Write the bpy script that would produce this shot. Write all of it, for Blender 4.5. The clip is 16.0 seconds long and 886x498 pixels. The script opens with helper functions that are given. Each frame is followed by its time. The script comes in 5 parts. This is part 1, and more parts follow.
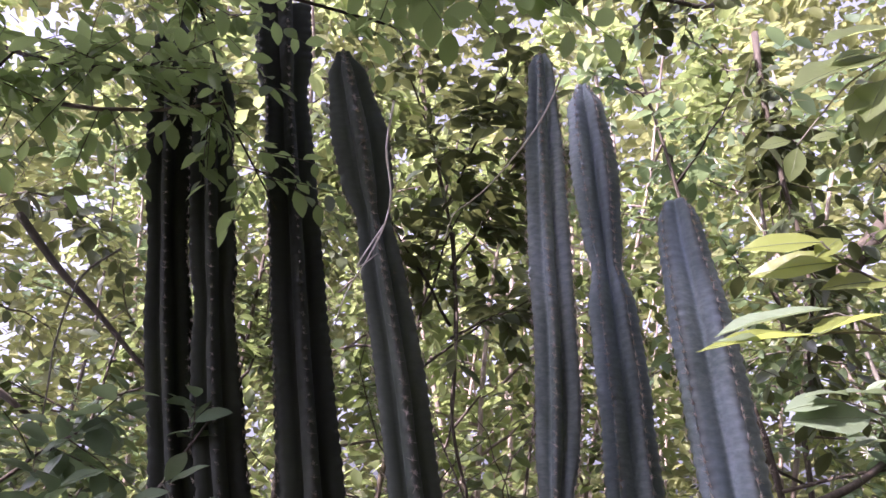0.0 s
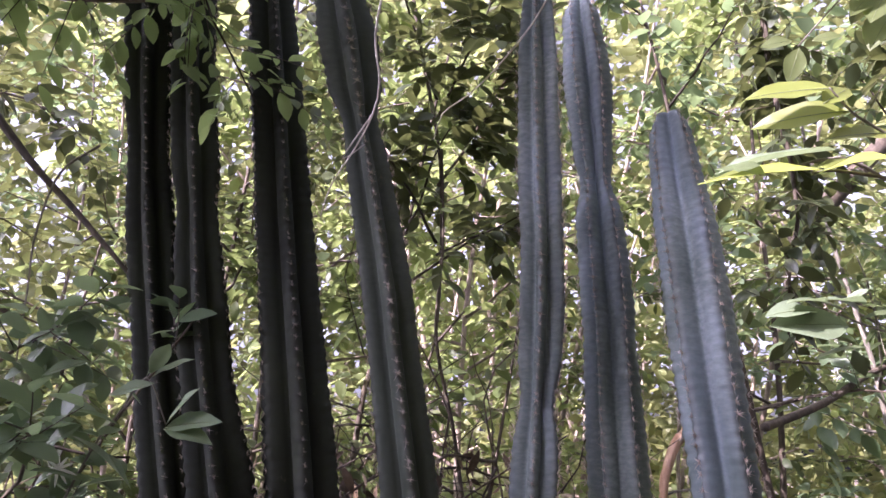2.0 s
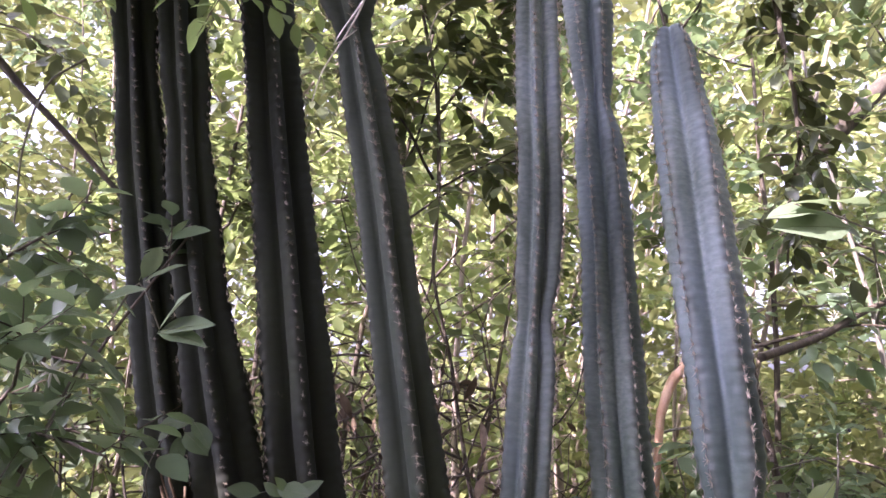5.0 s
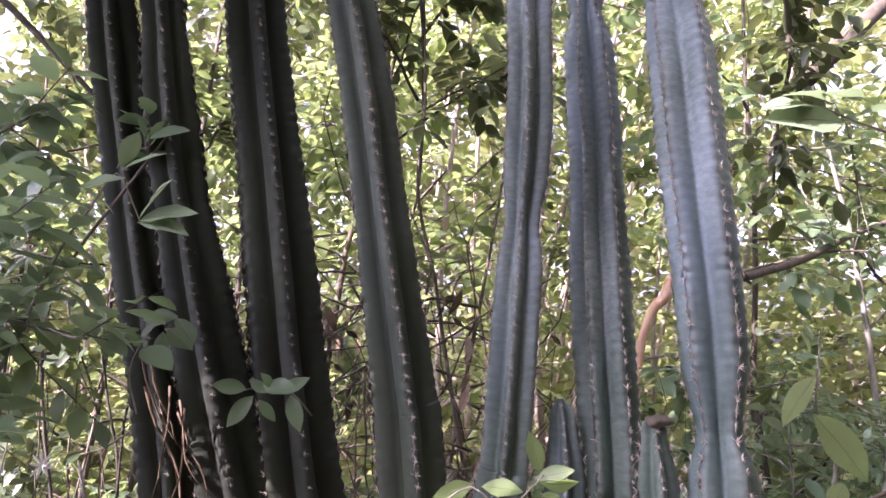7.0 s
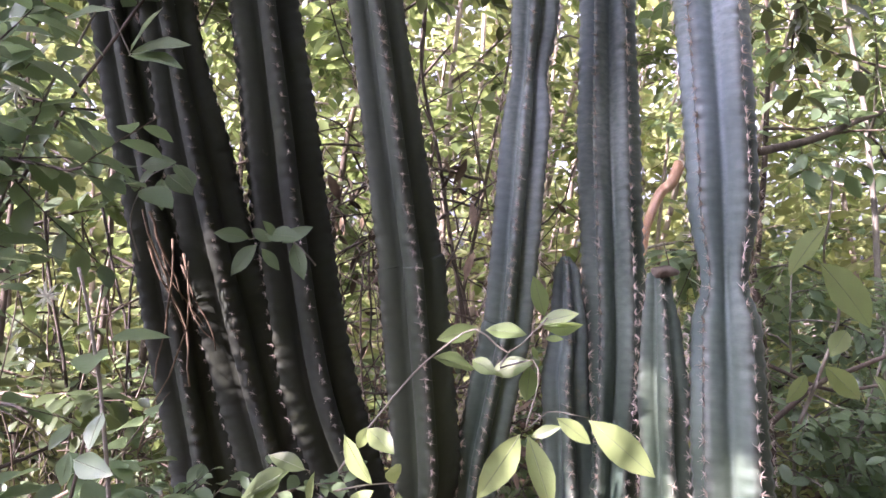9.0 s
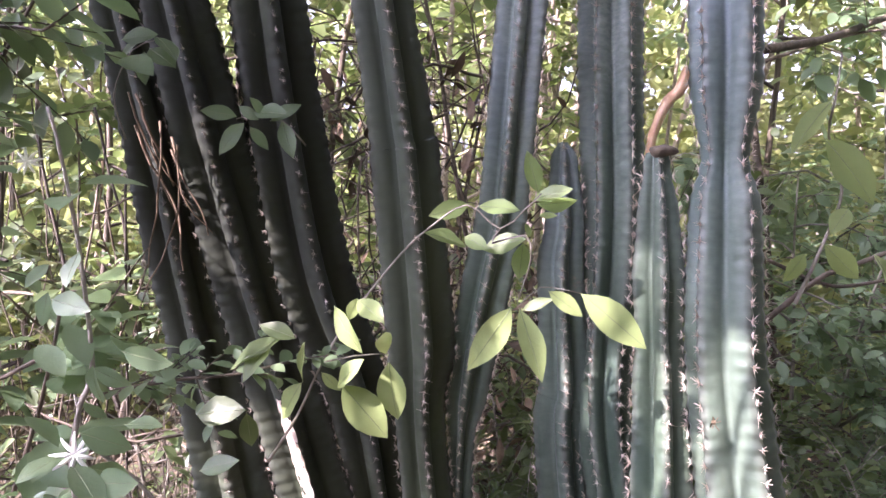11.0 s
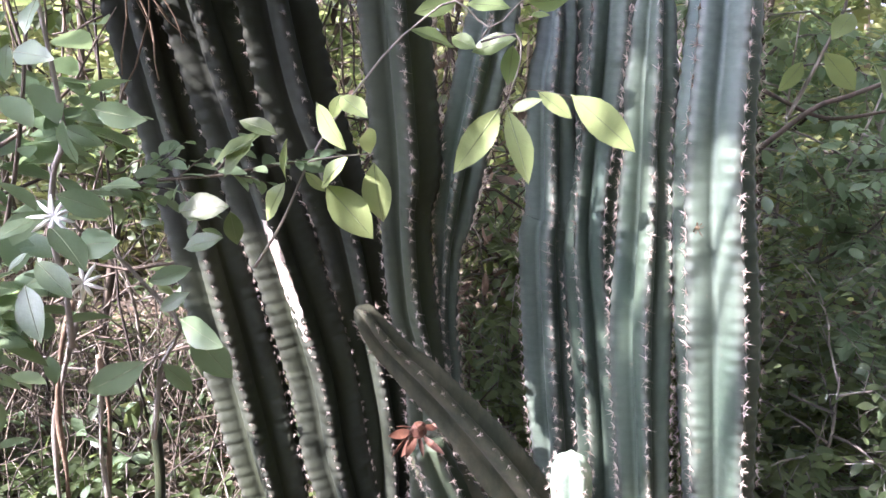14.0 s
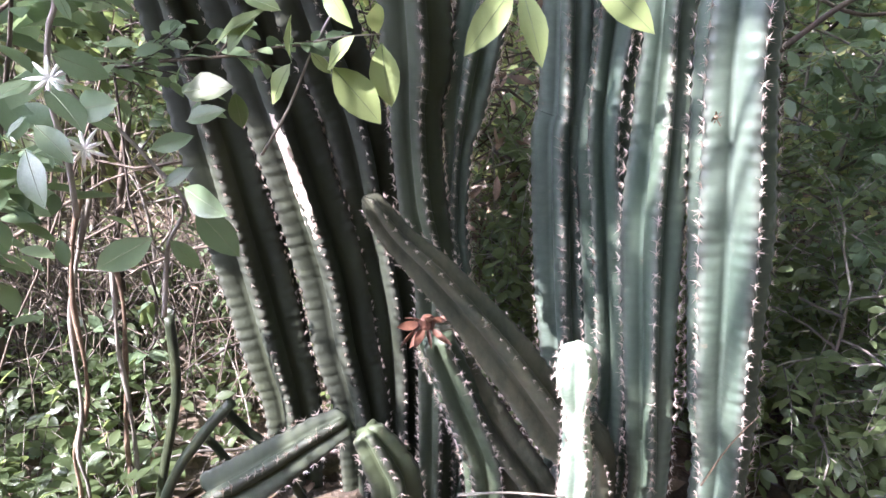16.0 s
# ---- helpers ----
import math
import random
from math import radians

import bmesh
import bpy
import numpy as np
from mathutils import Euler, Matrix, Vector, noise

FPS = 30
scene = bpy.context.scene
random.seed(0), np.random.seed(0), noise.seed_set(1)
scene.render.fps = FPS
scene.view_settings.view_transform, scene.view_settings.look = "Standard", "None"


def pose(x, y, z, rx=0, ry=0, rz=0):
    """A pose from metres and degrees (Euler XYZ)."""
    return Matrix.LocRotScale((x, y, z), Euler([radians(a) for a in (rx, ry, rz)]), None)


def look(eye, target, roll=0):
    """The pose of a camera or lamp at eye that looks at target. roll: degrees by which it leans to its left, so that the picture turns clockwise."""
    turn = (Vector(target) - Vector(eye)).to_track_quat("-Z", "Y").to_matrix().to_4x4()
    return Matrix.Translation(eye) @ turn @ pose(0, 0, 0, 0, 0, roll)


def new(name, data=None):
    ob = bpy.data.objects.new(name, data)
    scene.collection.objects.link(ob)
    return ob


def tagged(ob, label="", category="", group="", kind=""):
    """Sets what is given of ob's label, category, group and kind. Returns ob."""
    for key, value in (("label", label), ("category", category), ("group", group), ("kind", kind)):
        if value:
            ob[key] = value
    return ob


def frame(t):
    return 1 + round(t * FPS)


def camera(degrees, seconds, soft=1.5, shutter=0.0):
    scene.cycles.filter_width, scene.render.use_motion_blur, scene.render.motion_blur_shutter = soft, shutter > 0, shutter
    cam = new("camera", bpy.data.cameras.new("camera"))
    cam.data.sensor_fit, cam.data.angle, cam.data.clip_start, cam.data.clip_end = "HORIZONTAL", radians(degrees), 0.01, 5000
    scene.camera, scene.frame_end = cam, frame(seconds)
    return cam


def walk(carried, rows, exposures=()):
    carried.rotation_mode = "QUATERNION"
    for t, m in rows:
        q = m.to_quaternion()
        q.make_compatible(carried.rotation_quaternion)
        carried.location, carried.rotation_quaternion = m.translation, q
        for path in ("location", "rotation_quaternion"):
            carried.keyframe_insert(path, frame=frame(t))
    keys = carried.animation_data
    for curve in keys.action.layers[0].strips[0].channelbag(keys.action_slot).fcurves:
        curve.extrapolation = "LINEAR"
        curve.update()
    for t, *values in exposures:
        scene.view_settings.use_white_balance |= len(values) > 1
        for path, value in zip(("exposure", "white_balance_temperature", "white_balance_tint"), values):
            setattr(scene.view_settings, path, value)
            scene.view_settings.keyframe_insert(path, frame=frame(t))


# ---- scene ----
cam = camera(66.0, 16.0, soft=1.5)
PATH = [
    (0, (0.0, 0.0, 2.0), (0.0, 1.854, 2.749), 0.0),
    (0.5, (0.007, 0.011, 1.995), (0.028, 1.877, 2.714), 0.5),
    (1, (0.001, 0.008, 1.991), (0.025, 1.882, 2.691), 0.7),
    (1.5, (0.001, 0.023, 1.97), (0.045, 1.926, 2.584), 1.0),
    (2, (-0.002, 0.036, 1.952), (0.041, 1.956, 2.51), 0.9),
    (2.5, (-0.002, 0.047, 1.945), (0.037, 1.976, 2.473), 1.1),
    (3, (-0.001, 0.052, 1.939), (0.019, 1.989, 2.438), 1.3),
    (5.5, (0.005, 0.099, 1.824), (0.069, 2.051, 2.257), 0.4),
    (6, (-0.002, 0.111, 1.799), (0.089, 2.069, 2.196), 0.7),
    (6.5, (-0.007, 0.116, 1.777), (0.084, 2.081, 2.138), 0.5),
    (7, (-0.004, 0.129, 1.754), (0.102, 2.102, 2.066), 0.6),
    (7.5, (-0.002, 0.147, 1.718), (0.111, 2.13, 1.954), 0.6),
    (8, (0.004, 0.163, 1.683), (0.111, 2.152, 1.855), 0.2),
    (8.5, (-0.001, 0.167, 1.654), (0.101, 2.161, 1.771), 0.6),
    (9, (-0.001, 0.169, 1.633), (0.097, 2.166, 1.69), 0.6),
    (11.5, (0.038, 0.191, 1.499), (0.11, 2.181, 1.313), 0.4),
    (12, (0.04, 0.191, 1.476), (0.143, 2.172, 1.221), 0.7),
    (12.5, (0.043, 0.196, 1.452), (0.145, 2.165, 1.115), 0.5),
    (13, (0.041, 0.196, 1.428), (0.132, 2.153, 1.029), 0.6),
    (13.5, (0.041, 0.198, 1.409), (0.161, 2.143, 0.957), 1.1),
    (14, (0.038, 0.191, 1.397), (0.146, 2.129, 0.912), 0.9),
    (14.5, (0.04, 0.189, 1.385), (0.143, 2.108, 0.832), 0.7),
    (15, (0.042, 0.188, 1.363), (0.159, 2.089, 0.752), 1.7),
    (15.5, (0.043, 0.191, 1.35), (0.117, 2.081, 0.7), 0.9),
    (16, (0.046, 0.189, 1.335), (0.117, 2.062, 0.637), 1.2),
]
EXPOSURES = [(0, 2.12, 5600, 46), (3, 2.56, 5600, 46), (5.5, 2.87, 5650, 45), (9, 3.09, 5650, 43), (12.5, 3.24, 5500, 38), (16, 3.24, 5350, 33)]
walk(cam, [(t, look(eye, target, roll)) for t, eye, target, roll in PATH], EXPOSURES)

# ---- world and sun ----
SUN_DIR = Vector((-0.64, -0.39, 0.68)).normalized()      # from the place towards the sun
world = bpy.data.worlds.new("sky")
scene.world = world
world.use_nodes = True
wn = world.node_tree.nodes
sky = wn.new("ShaderNodeTexSky")
sky.sky_type = "NISHITA"
sky.sun_disc = False
sky.sun_elevation = math.asin(SUN_DIR.z)
sky.sun_rotation = math.atan2(SUN_DIR.x, SUN_DIR.y)
sky.air_density, sky.dust_density, sky.ozone_density = 1.0, 7.0, 0.6
wn["Background"].inputs["Strength"].default_value = 0.068
haze = wn.new("ShaderNodeHueSaturation")          # a hazy, whitish sky
haze.inputs["Saturation"].default_value, haze.inputs["Value"].default_value = 0.22, 1.5
world.node_tree.links.new(sky.outputs[0], haze.inputs["Color"])
world.node_tree.links.new(haze.outputs[0], wn["Background"].inputs["Color"])
OPEN_LOW, OPEN_HIGH = 0.30, 0.62                   # how broken the leaf layer is over the lower and upper stems
sun_data = bpy.data.lights.new("sun", "SUN")
sun_data.energy, sun_data.angle, sun_data.color = 3.7, radians(0.28), (1.0, 0.89, 0.70)
sun = new("sun", sun_data)
sun.matrix_world = look(SUN_DIR * 30, (0, 0, 0))


# ---- materials ----
def shader(name):
    m = bpy.data.materials.new(name)
    m.use_nodes = True
    t = m.node_tree
    return m, t.nodes, t.links, t.nodes["Principled BSDF"]


def ramp(n, stops):
    r = n.new("ShaderNodeValToRGB")
    e = r.color_ramp.elements
    while len(e) < len(stops):
        e.new(0.5)
    for k, (pos, col) in enumerate(stops):
        e[k].position = pos
        e[k].color = (*col, 1)
    return r


def noise_tex(n, l, scale, detail=4.0, stretch=(1, 1, 1), rough=0.55):
    co = n.new("ShaderNodeTexCoord")
    mp = n.new("ShaderNodeMapping")
    mp.inputs["Scale"].default_value = stretch
    l.new(co.outputs["Object"], mp.inputs["Vector"])
    t = n.new("ShaderNodeTexNoise")
    t.inputs["Scale"].default_value, t.inputs["Detail"].default_value, t.inputs["Roughness"].default_value = scale, detail, rough
    l.new(mp.outputs[0], t.inputs["Vector"])
    return t


def mix_col(n, l, fac, a, b, mode="MIX"):
    x = n.new("ShaderNodeMix")
    x.data_type, x.blend_type = "RGBA", mode
    for k, v in ((0, fac), (6, a), (7, b)):
        if isinstance(v, (int, float)):
            x.inputs[k].default_value = v
        elif isinstance(v, tuple):
            x.inputs[k].default_value = (*v, 1)
        else:
            l.new(v, x.inputs[k])
    return x.outputs[2]


def maths(n, l, op, a, b):
    x = n.new("ShaderNodeMath")
    x.operation = op
    for k, v in ((0, a), (1, b)):
        if isinstance(v, (int, float)):
            x.inputs[k].default_value = v
        else:
            l.new(v, x.inputs[k])
    return x.outputs[0]


def bumped(n, l, p, height, strength, dist):
    b = n.new("ShaderNodeBump")
    b.inputs["Strength"].default_value, b.inputs["Distance"].default_value = strength, dist
    l.new(height, b.inputs["Height"])
    l.new(b.outputs[0], p.inputs["Normal"])


def cactus_material():
    m, n, l, p = shader("cactus_skin")
    bloom = n.new("ShaderNodeAttribute")
    bloom.attribute_type, bloom.attribute_name = "OBJECT", "bloom"
    big = noise_tex(n, l, 5.0, 5.0, (1.6, 1.6, 0.5))
    fine = noise_tex(n, l, 60.0, 4.0, (1, 1, 2.2))
    green = ramp(n, [(0.3, (0.030, 0.052, 0.034)), (0.7, (0.076, 0.104, 0.063))])
    l.new(big.outputs["Fac"], green.inputs[0])
    teal = n.new("ShaderNodeMapRange")             # unwaxed columns are olive, waxed ones teal
    teal.inputs["From Min"].default_value, teal.inputs["From Max"].default_value = 0.05, 0.45
    l.new(bloom.outputs["Fac"], teal.inputs["Value"])
    olive = ramp(n, [(0.3, (0.026, 0.037, 0.018)), (0.7, (0.064, 0.080, 0.038))])
    l.new(big.outputs["Fac"], olive.inputs[0])
    base = mix_col(n, l, teal.outputs[0], olive.outputs[0], green.outputs[0])
    wax = ramp(n, [(0.3, (0.22, 0.275, 0.285)), (0.7, (0.43, 0.48, 0.49))])
    l.new(fine.outputs["Fac"], wax.inputs[0])
    blue = ramp(n, [(0.42, (0, 0, 0)), (0.62, (1, 1, 1))])     # bluer where the wax is thick
    l.new(noise_tex(n, l, 3.1, 3.0, (3, 3, 0.6)).outputs["Fac"], blue.inputs[0])
    waxed = mix_col(n, l, maths(n, l, "MULTIPLY", blue.outputs[0], 0.6), wax.outputs[0], (0.24, 0.295, 0.40))
    cover = n.new("ShaderNodeMapRange")
    cover.inputs["From Min"].default_value, cover.inputs["From Max"].default_value = 0.35, 0.62
    l.new(big.outputs["Fac"], cover.inputs["Value"])
    amount = maths(n, l, "MULTIPLY", maths(n, l, "ADD", maths(n, l, "MULTIPLY", cover.outputs[0], 0.6), 0.4), bloom.outputs["Fac"])
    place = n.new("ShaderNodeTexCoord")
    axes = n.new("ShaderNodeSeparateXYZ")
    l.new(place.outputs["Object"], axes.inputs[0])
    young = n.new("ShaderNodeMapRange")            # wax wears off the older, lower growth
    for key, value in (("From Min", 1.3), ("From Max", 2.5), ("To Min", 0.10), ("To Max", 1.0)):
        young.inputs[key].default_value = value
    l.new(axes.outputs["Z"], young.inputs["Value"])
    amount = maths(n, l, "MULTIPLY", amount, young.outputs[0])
    ridge = n.new("ShaderNodeAttribute")
    ridge.attribute_type, ridge.attribute_name = "GEOMETRY", "ridge"
    groove = n.new("ShaderNodeMapRange")           # wax stays thickest in the grooves
    for key, value in (("From Min", 0.0), ("From Max", 0.35), ("To Min", 0.35), ("To Max", 0.0)):
        groove.inputs[key].default_value = value
    l.new(ridge.outputs["Fac"], groove.inputs["Value"])
    amount = maths(n, l, "ADD", amount, maths(n, l, "MULTIPLY", maths(n, l, "MULTIPLY", groove.outputs[0], young.outputs[0]), bloom.outputs["Fac"]))
    col = mix_col(n, l, amount, base, waxed)
    margin = n.new("ShaderNodeMapRange")           # corky brown margin along each rib
    for key, value in (("From Min", 0.80), ("From Max", 1.0), ("To Min", 0.0), ("To Max", 0.3)):
        margin.inputs[key].default_value = value
    l.new(ridge.outputs["Fac"], margin.inputs["Value"])
    rubbed = maths(n, l, "MULTIPLY", margin.outputs[0], maths(n, l, "ADD", fine.outputs["Fac"], 0.35))
    col = mix_col(n, l, rubbed, col, (0.20, 0.18, 0.17))
    # the "bark" amount tints skin near-black, painting in the shade on the columns
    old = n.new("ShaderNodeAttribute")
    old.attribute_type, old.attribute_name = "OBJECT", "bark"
    # that painted shade is full above 1.2 m and eases off lower down
    shade_above = n.new("ShaderNodeMapRange")
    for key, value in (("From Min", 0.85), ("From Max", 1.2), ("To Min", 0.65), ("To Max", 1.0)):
        shade_above.inputs[key].default_value = value
    l.new(axes.outputs["Z"], shade_above.inputs["Value"])
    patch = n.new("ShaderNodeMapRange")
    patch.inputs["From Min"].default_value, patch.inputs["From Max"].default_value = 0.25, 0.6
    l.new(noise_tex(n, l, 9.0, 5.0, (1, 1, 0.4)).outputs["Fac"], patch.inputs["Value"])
    col = mix_col(n, l, maths(n, l, "MULTIPLY", maths(n, l, "ADD", maths(n, l, "MULTIPLY", patch.outputs[0], 0.5), 0.5), maths(n, l, "MULTIPLY", old.outputs["Fac"], shade_above.outputs[0])), col, (0.028, 0.031, 0.026))
    scar = noise_tex(n, l, 22.0, 6.0, (1, 1, 1), 0.7)
    spots = ramp(n, [(0.66, (0, 0, 0)), (0.74, (1, 1, 1))])
    l.new(scar.outputs["Fac"], spots.inputs[0])
    col = mix_col(n, l, maths(n, l, "MULTIPLY", spots.outputs[0], 0.55), col, (0.17, 0.14, 0.10))
    run = n.new("ShaderNodeAttribute")             # swollen cross folds from one spine cushion to the next
    run.attribute_type, run.attribute_name = "GEOMETRY", "run"
    slant = maths(n, l, "ADD", maths(n, l, "MULTIPLY", big.outputs["Fac"], 4.0), maths(n, l, "MULTIPLY", ridge.outputs["Fac"], 2.2))
    wave = maths(n, l, "SINE", maths(n, l, "ADD", maths(n, l, "MULTIPLY", run.outputs["Fac"], 2 * math.pi / 0.024), slant), 0.0)
    patchy = maths(n, l, "MULTIPLY", noise_tex(n, l, 14.0, 3.0).outputs["Fac"], ridge.outputs["Fac"])
    band = maths(n, l, "MULTIPLY", maths(n, l, "ADD", wave, 1.0), maths(n, l, "MULTIPLY", patchy, 0.22))
    col = mix_col(n, l, band, col, (0.04, 0.05, 0.045))
    l.new(col, p.inputs["Base Color"])
    l.new(maths(n, l, "ADD", maths(n, l, "MULTIPLY", old.outputs["Fac"], 0.4), 0.52), p.inputs["Roughness"])
    p.inputs["Specular IOR Level"].default_value = 0.3
    bumped(n, l, p, maths(n, l, "ADD", maths(n, l, "MULTIPLY", fine.outputs["Fac"], 0.6), maths(n, l, "MULTIPLY", maths(n, l, "MULTIPLY", wave, patchy), 0.6)), 0.25, 0.004)
    return m


def leaf_material(name, dark, light, through_light, gloss=0.42, share=0.45):
    m, n, l, p = shader(name)
    g = n.new("ShaderNodeNewGeometry")
    r = ramp(n, [(0.0, dark), (0.55, tuple((a + b) / 2 for a, b in zip(dark, light))), (1.0, light)])
    l.new(g.outputs["Random Per Island"], r.inputs[0])
    mottle = noise_tex(n, l, 35.0, 3.0)
    col = mix_col(n, l, maths(n, l, "MULTIPLY", mottle.outputs["Fac"], 0.45), r.outputs[0], tuple(c * 0.45 for c in light))
    l.new(col, p.inputs["Base Color"])
    p.inputs["Roughness"].default_value = gloss
    bumped(n, l, p, noise_tex(n, l, 90.0, 2.0).outputs["Fac"], 0.3, 0.003)
    tr = n.new("ShaderNodeBsdfTranslucent")
    l.new(mix_col(n, l, 0.6, col, through_light), tr.inputs["Color"])
    mx = n.new("ShaderNodeMixShader")
    mx.inputs[0].default_value = share
    l.new(p.outputs[0], mx.inputs[1])
    l.new(tr.outputs[0], mx.inputs[2])
    l.new(mx.outputs[0], n["Material Output"].inputs["Surface"])
    return m


def rough_material(name, a, b, scale, stretch=(1, 1, 1), rough=0.85, bump=0.5, dist=0.01, islands=False):
    m, n, l, p = shader(name)
    t = noise_tex(n, l, scale, 6.0, stretch, 0.65)
    r = ramp(n, [(0.32, a), (0.68, b)])
    l.new(t.outputs["Fac"], r.inputs[0])
    col = r.outputs[0]
    if islands:
        g = n.new("ShaderNodeNewGeometry")
        v = ramp(n, [(0.0, (0.45, 0.42, 0.4)), (1.0, (1.5, 1.45, 1.35))])
        l.new(g.outputs["Random Per Island"], v.inputs[0])
        col = mix_col(n, l, 1.0, col, v.outputs[0], "MULTIPLY")
    l.new(col, p.inputs["Base Color"])
    p.inputs["Roughness"].default_value = rough
    bumped(n, l, p, t.outputs["Fac"], bump, dist)
    return m


M_CACTUS = cactus_material()
M_SPINE = rough_material("spine", (0.31, 0.25, 0.20), (0.62, 0.54, 0.47), 40, rough=0.6, bump=0.1)
M_LEAF = leaf_material("leaf_green", (0.040, 0.066, 0.028), (0.125, 0.17, 0.075), (0.26, 0.33, 0.10), share=0.55)
# darker, glossier green leaf; shade on the nearer foliage is put into its colour
M_LEAF_SHADED = leaf_material("leaf_shaded_glossy", (0.030, 0.048, 0.024), (0.10, 0.125, 0.058), (0.22, 0.25, 0.07), 0.35, 0.3)
# base colour raised so background trees look more strongly sunlit
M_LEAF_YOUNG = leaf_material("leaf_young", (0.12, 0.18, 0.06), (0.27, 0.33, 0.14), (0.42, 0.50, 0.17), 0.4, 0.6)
M_LEAF_PALE = leaf_material("leaf_pale", (0.085, 0.14, 0.075), (0.19, 0.26, 0.145), (0.26, 0.36, 0.14), 0.4, 0.45)
# pale grey-green: skylight on upturned glossy leaves is lightened into the base
M_LEAF_SKYLIT = leaf_material("leaf_skylit", (0.15, 0.215, 0.13), (0.27, 0.35, 0.22), (0.30, 0.40, 0.18), 0.33, 0.35)
M_LEAF_LIME = leaf_material("leaf_lime", (0.20, 0.26, 0.05), (0.32, 0.38, 0.10), (0.50, 0.58, 0.12), 0.38, 0.55)
M_LEAF_FRESH = leaf_material("leaf_fresh", (0.13, 0.21, 0.075), (0.27, 0.36, 0.15), (0.46, 0.60, 0.20), 0.4, 0.6)
M_PALE_VINE = rough_material("pale_vine", (0.40, 0.36, 0.32), (0.70, 0.66, 0.60), 40, rough=0.7, bump=0.2)
M_LEAF_SHINY = leaf_material("leaf_shiny", (0.17, 0.235, 0.08), (0.33, 0.40, 0.17), (0.40, 0.48, 0.15), 0.3, 0.35)
# extra-pale base: part of the far woods' sunlight sits in this colour
M_LEAF_FAR_LIT = leaf_material("leaf_far_lit", (0.14, 0.165, 0.07), (0.33, 0.37, 0.15), (0.52, 0.54, 0.22), 0.5, 0.5)
M_BARK = rough_material("bark", (0.035, 0.028, 0.022), (0.11, 0.09, 0.07), 30, (1, 1, 0.25), islands=True)
M_PALE_BARK = rough_material("pale_bark", (0.16, 0.13, 0.11), (0.38, 0.33, 0.29), 25, (1, 1, 0.3), islands=True)
M_DRY = rough_material("dry_stem", (0.09, 0.085, 0.075), (0.25, 0.24, 0.21), 30, (1, 1, 0.3), islands=True)
M_TWIG = rough_material("dark_twig", (0.05, 0.044, 0.036), (0.15, 0.13, 0.105), 30, (1, 1, 0.3), islands=True)
M_SOIL = rough_material("soil_and_litter", (0.03, 0.022, 0.015), (0.13, 0.10, 0.065), 14, bump=0.9, dist=0.03)
M_LITTER = rough_material("litter", (0.06, 0.042, 0.028), (0.19, 0.14, 0.095), 20, islands=True)
M_MIDRIB = rough_material("midrib", (0.13, 0.17, 0.07), (0.22, 0.26, 0.12), 50, rough=0.5, bump=0.1)
M_PETAL = rough_material("petal", (0.72, 0.72, 0.66), (0.85, 0.85, 0.80), 30, rough=0.5, bump=0.1)
M_RED = rough_material("dried_husk", (0.06, 0.025, 0.016), (0.21, 0.10, 0.06), 30, rough=0.6, bump=0.5, dist=0.004)
M_WOOD = rough_material("broken_wood", (0.35, 0.17, 0.09), (0.70, 0.48, 0.34), 20, (1, 1, 0.2), rough=0.7)
M_STALK = rough_material("old_stalk", (0.010, 0.017, 0.008), (0.040, 0.050, 0.022), 25, (1, 1, 0.4), rough=0.55, bump=0.3, dist=0.004)
M_SHOOT = rough_material("shoot_skin", (0.20, 0.30, 0.20), (0.42, 0.50, 0.38), 30, rough=0.55, bump=0.25, dist=0.004)
# torn bark, made paler to hold the sunlight that falls on it
M_SUNLIT_SCAR = rough_material("sunlit_torn_bark", (0.22, 0.14, 0.11), (0.68, 0.60, 0.52), 26, (1, 1, 0.35), rough=0.75, bump=0.7, dist=0.006)
M_CORK = rough_material("cactus_cork", (0.026, 0.034, 0.019), (0.082, 0.082, 0.048), 18, (1, 1, 0.6), rough=0.8, bump=0.6)


# ---- mesh helpers ----
def mesh_of(name, verts, faces, material, smooth=True):
    me = bpy.data.meshes.new(name)
    me.from_pydata([tuple(v) for v in verts], [], faces)
    me.materials.append(material)
    me.polygons.foreach_set("use_smooth", [smooth] * len(me.polygons))
    me.update()
    return me


def part(name, me, parent, label="", kind=""):
    ob = new(name, me)
    ob.parent = parent
    return tagged(ob, label, kind=kind)


def thing(name, label, category, group="", kind="", at=(0, 0, 0)):
    ob = new(name)
    ob.empty_display_size = 0.05
    ob.location = at
    return tagged(ob, label, category, group, kind)


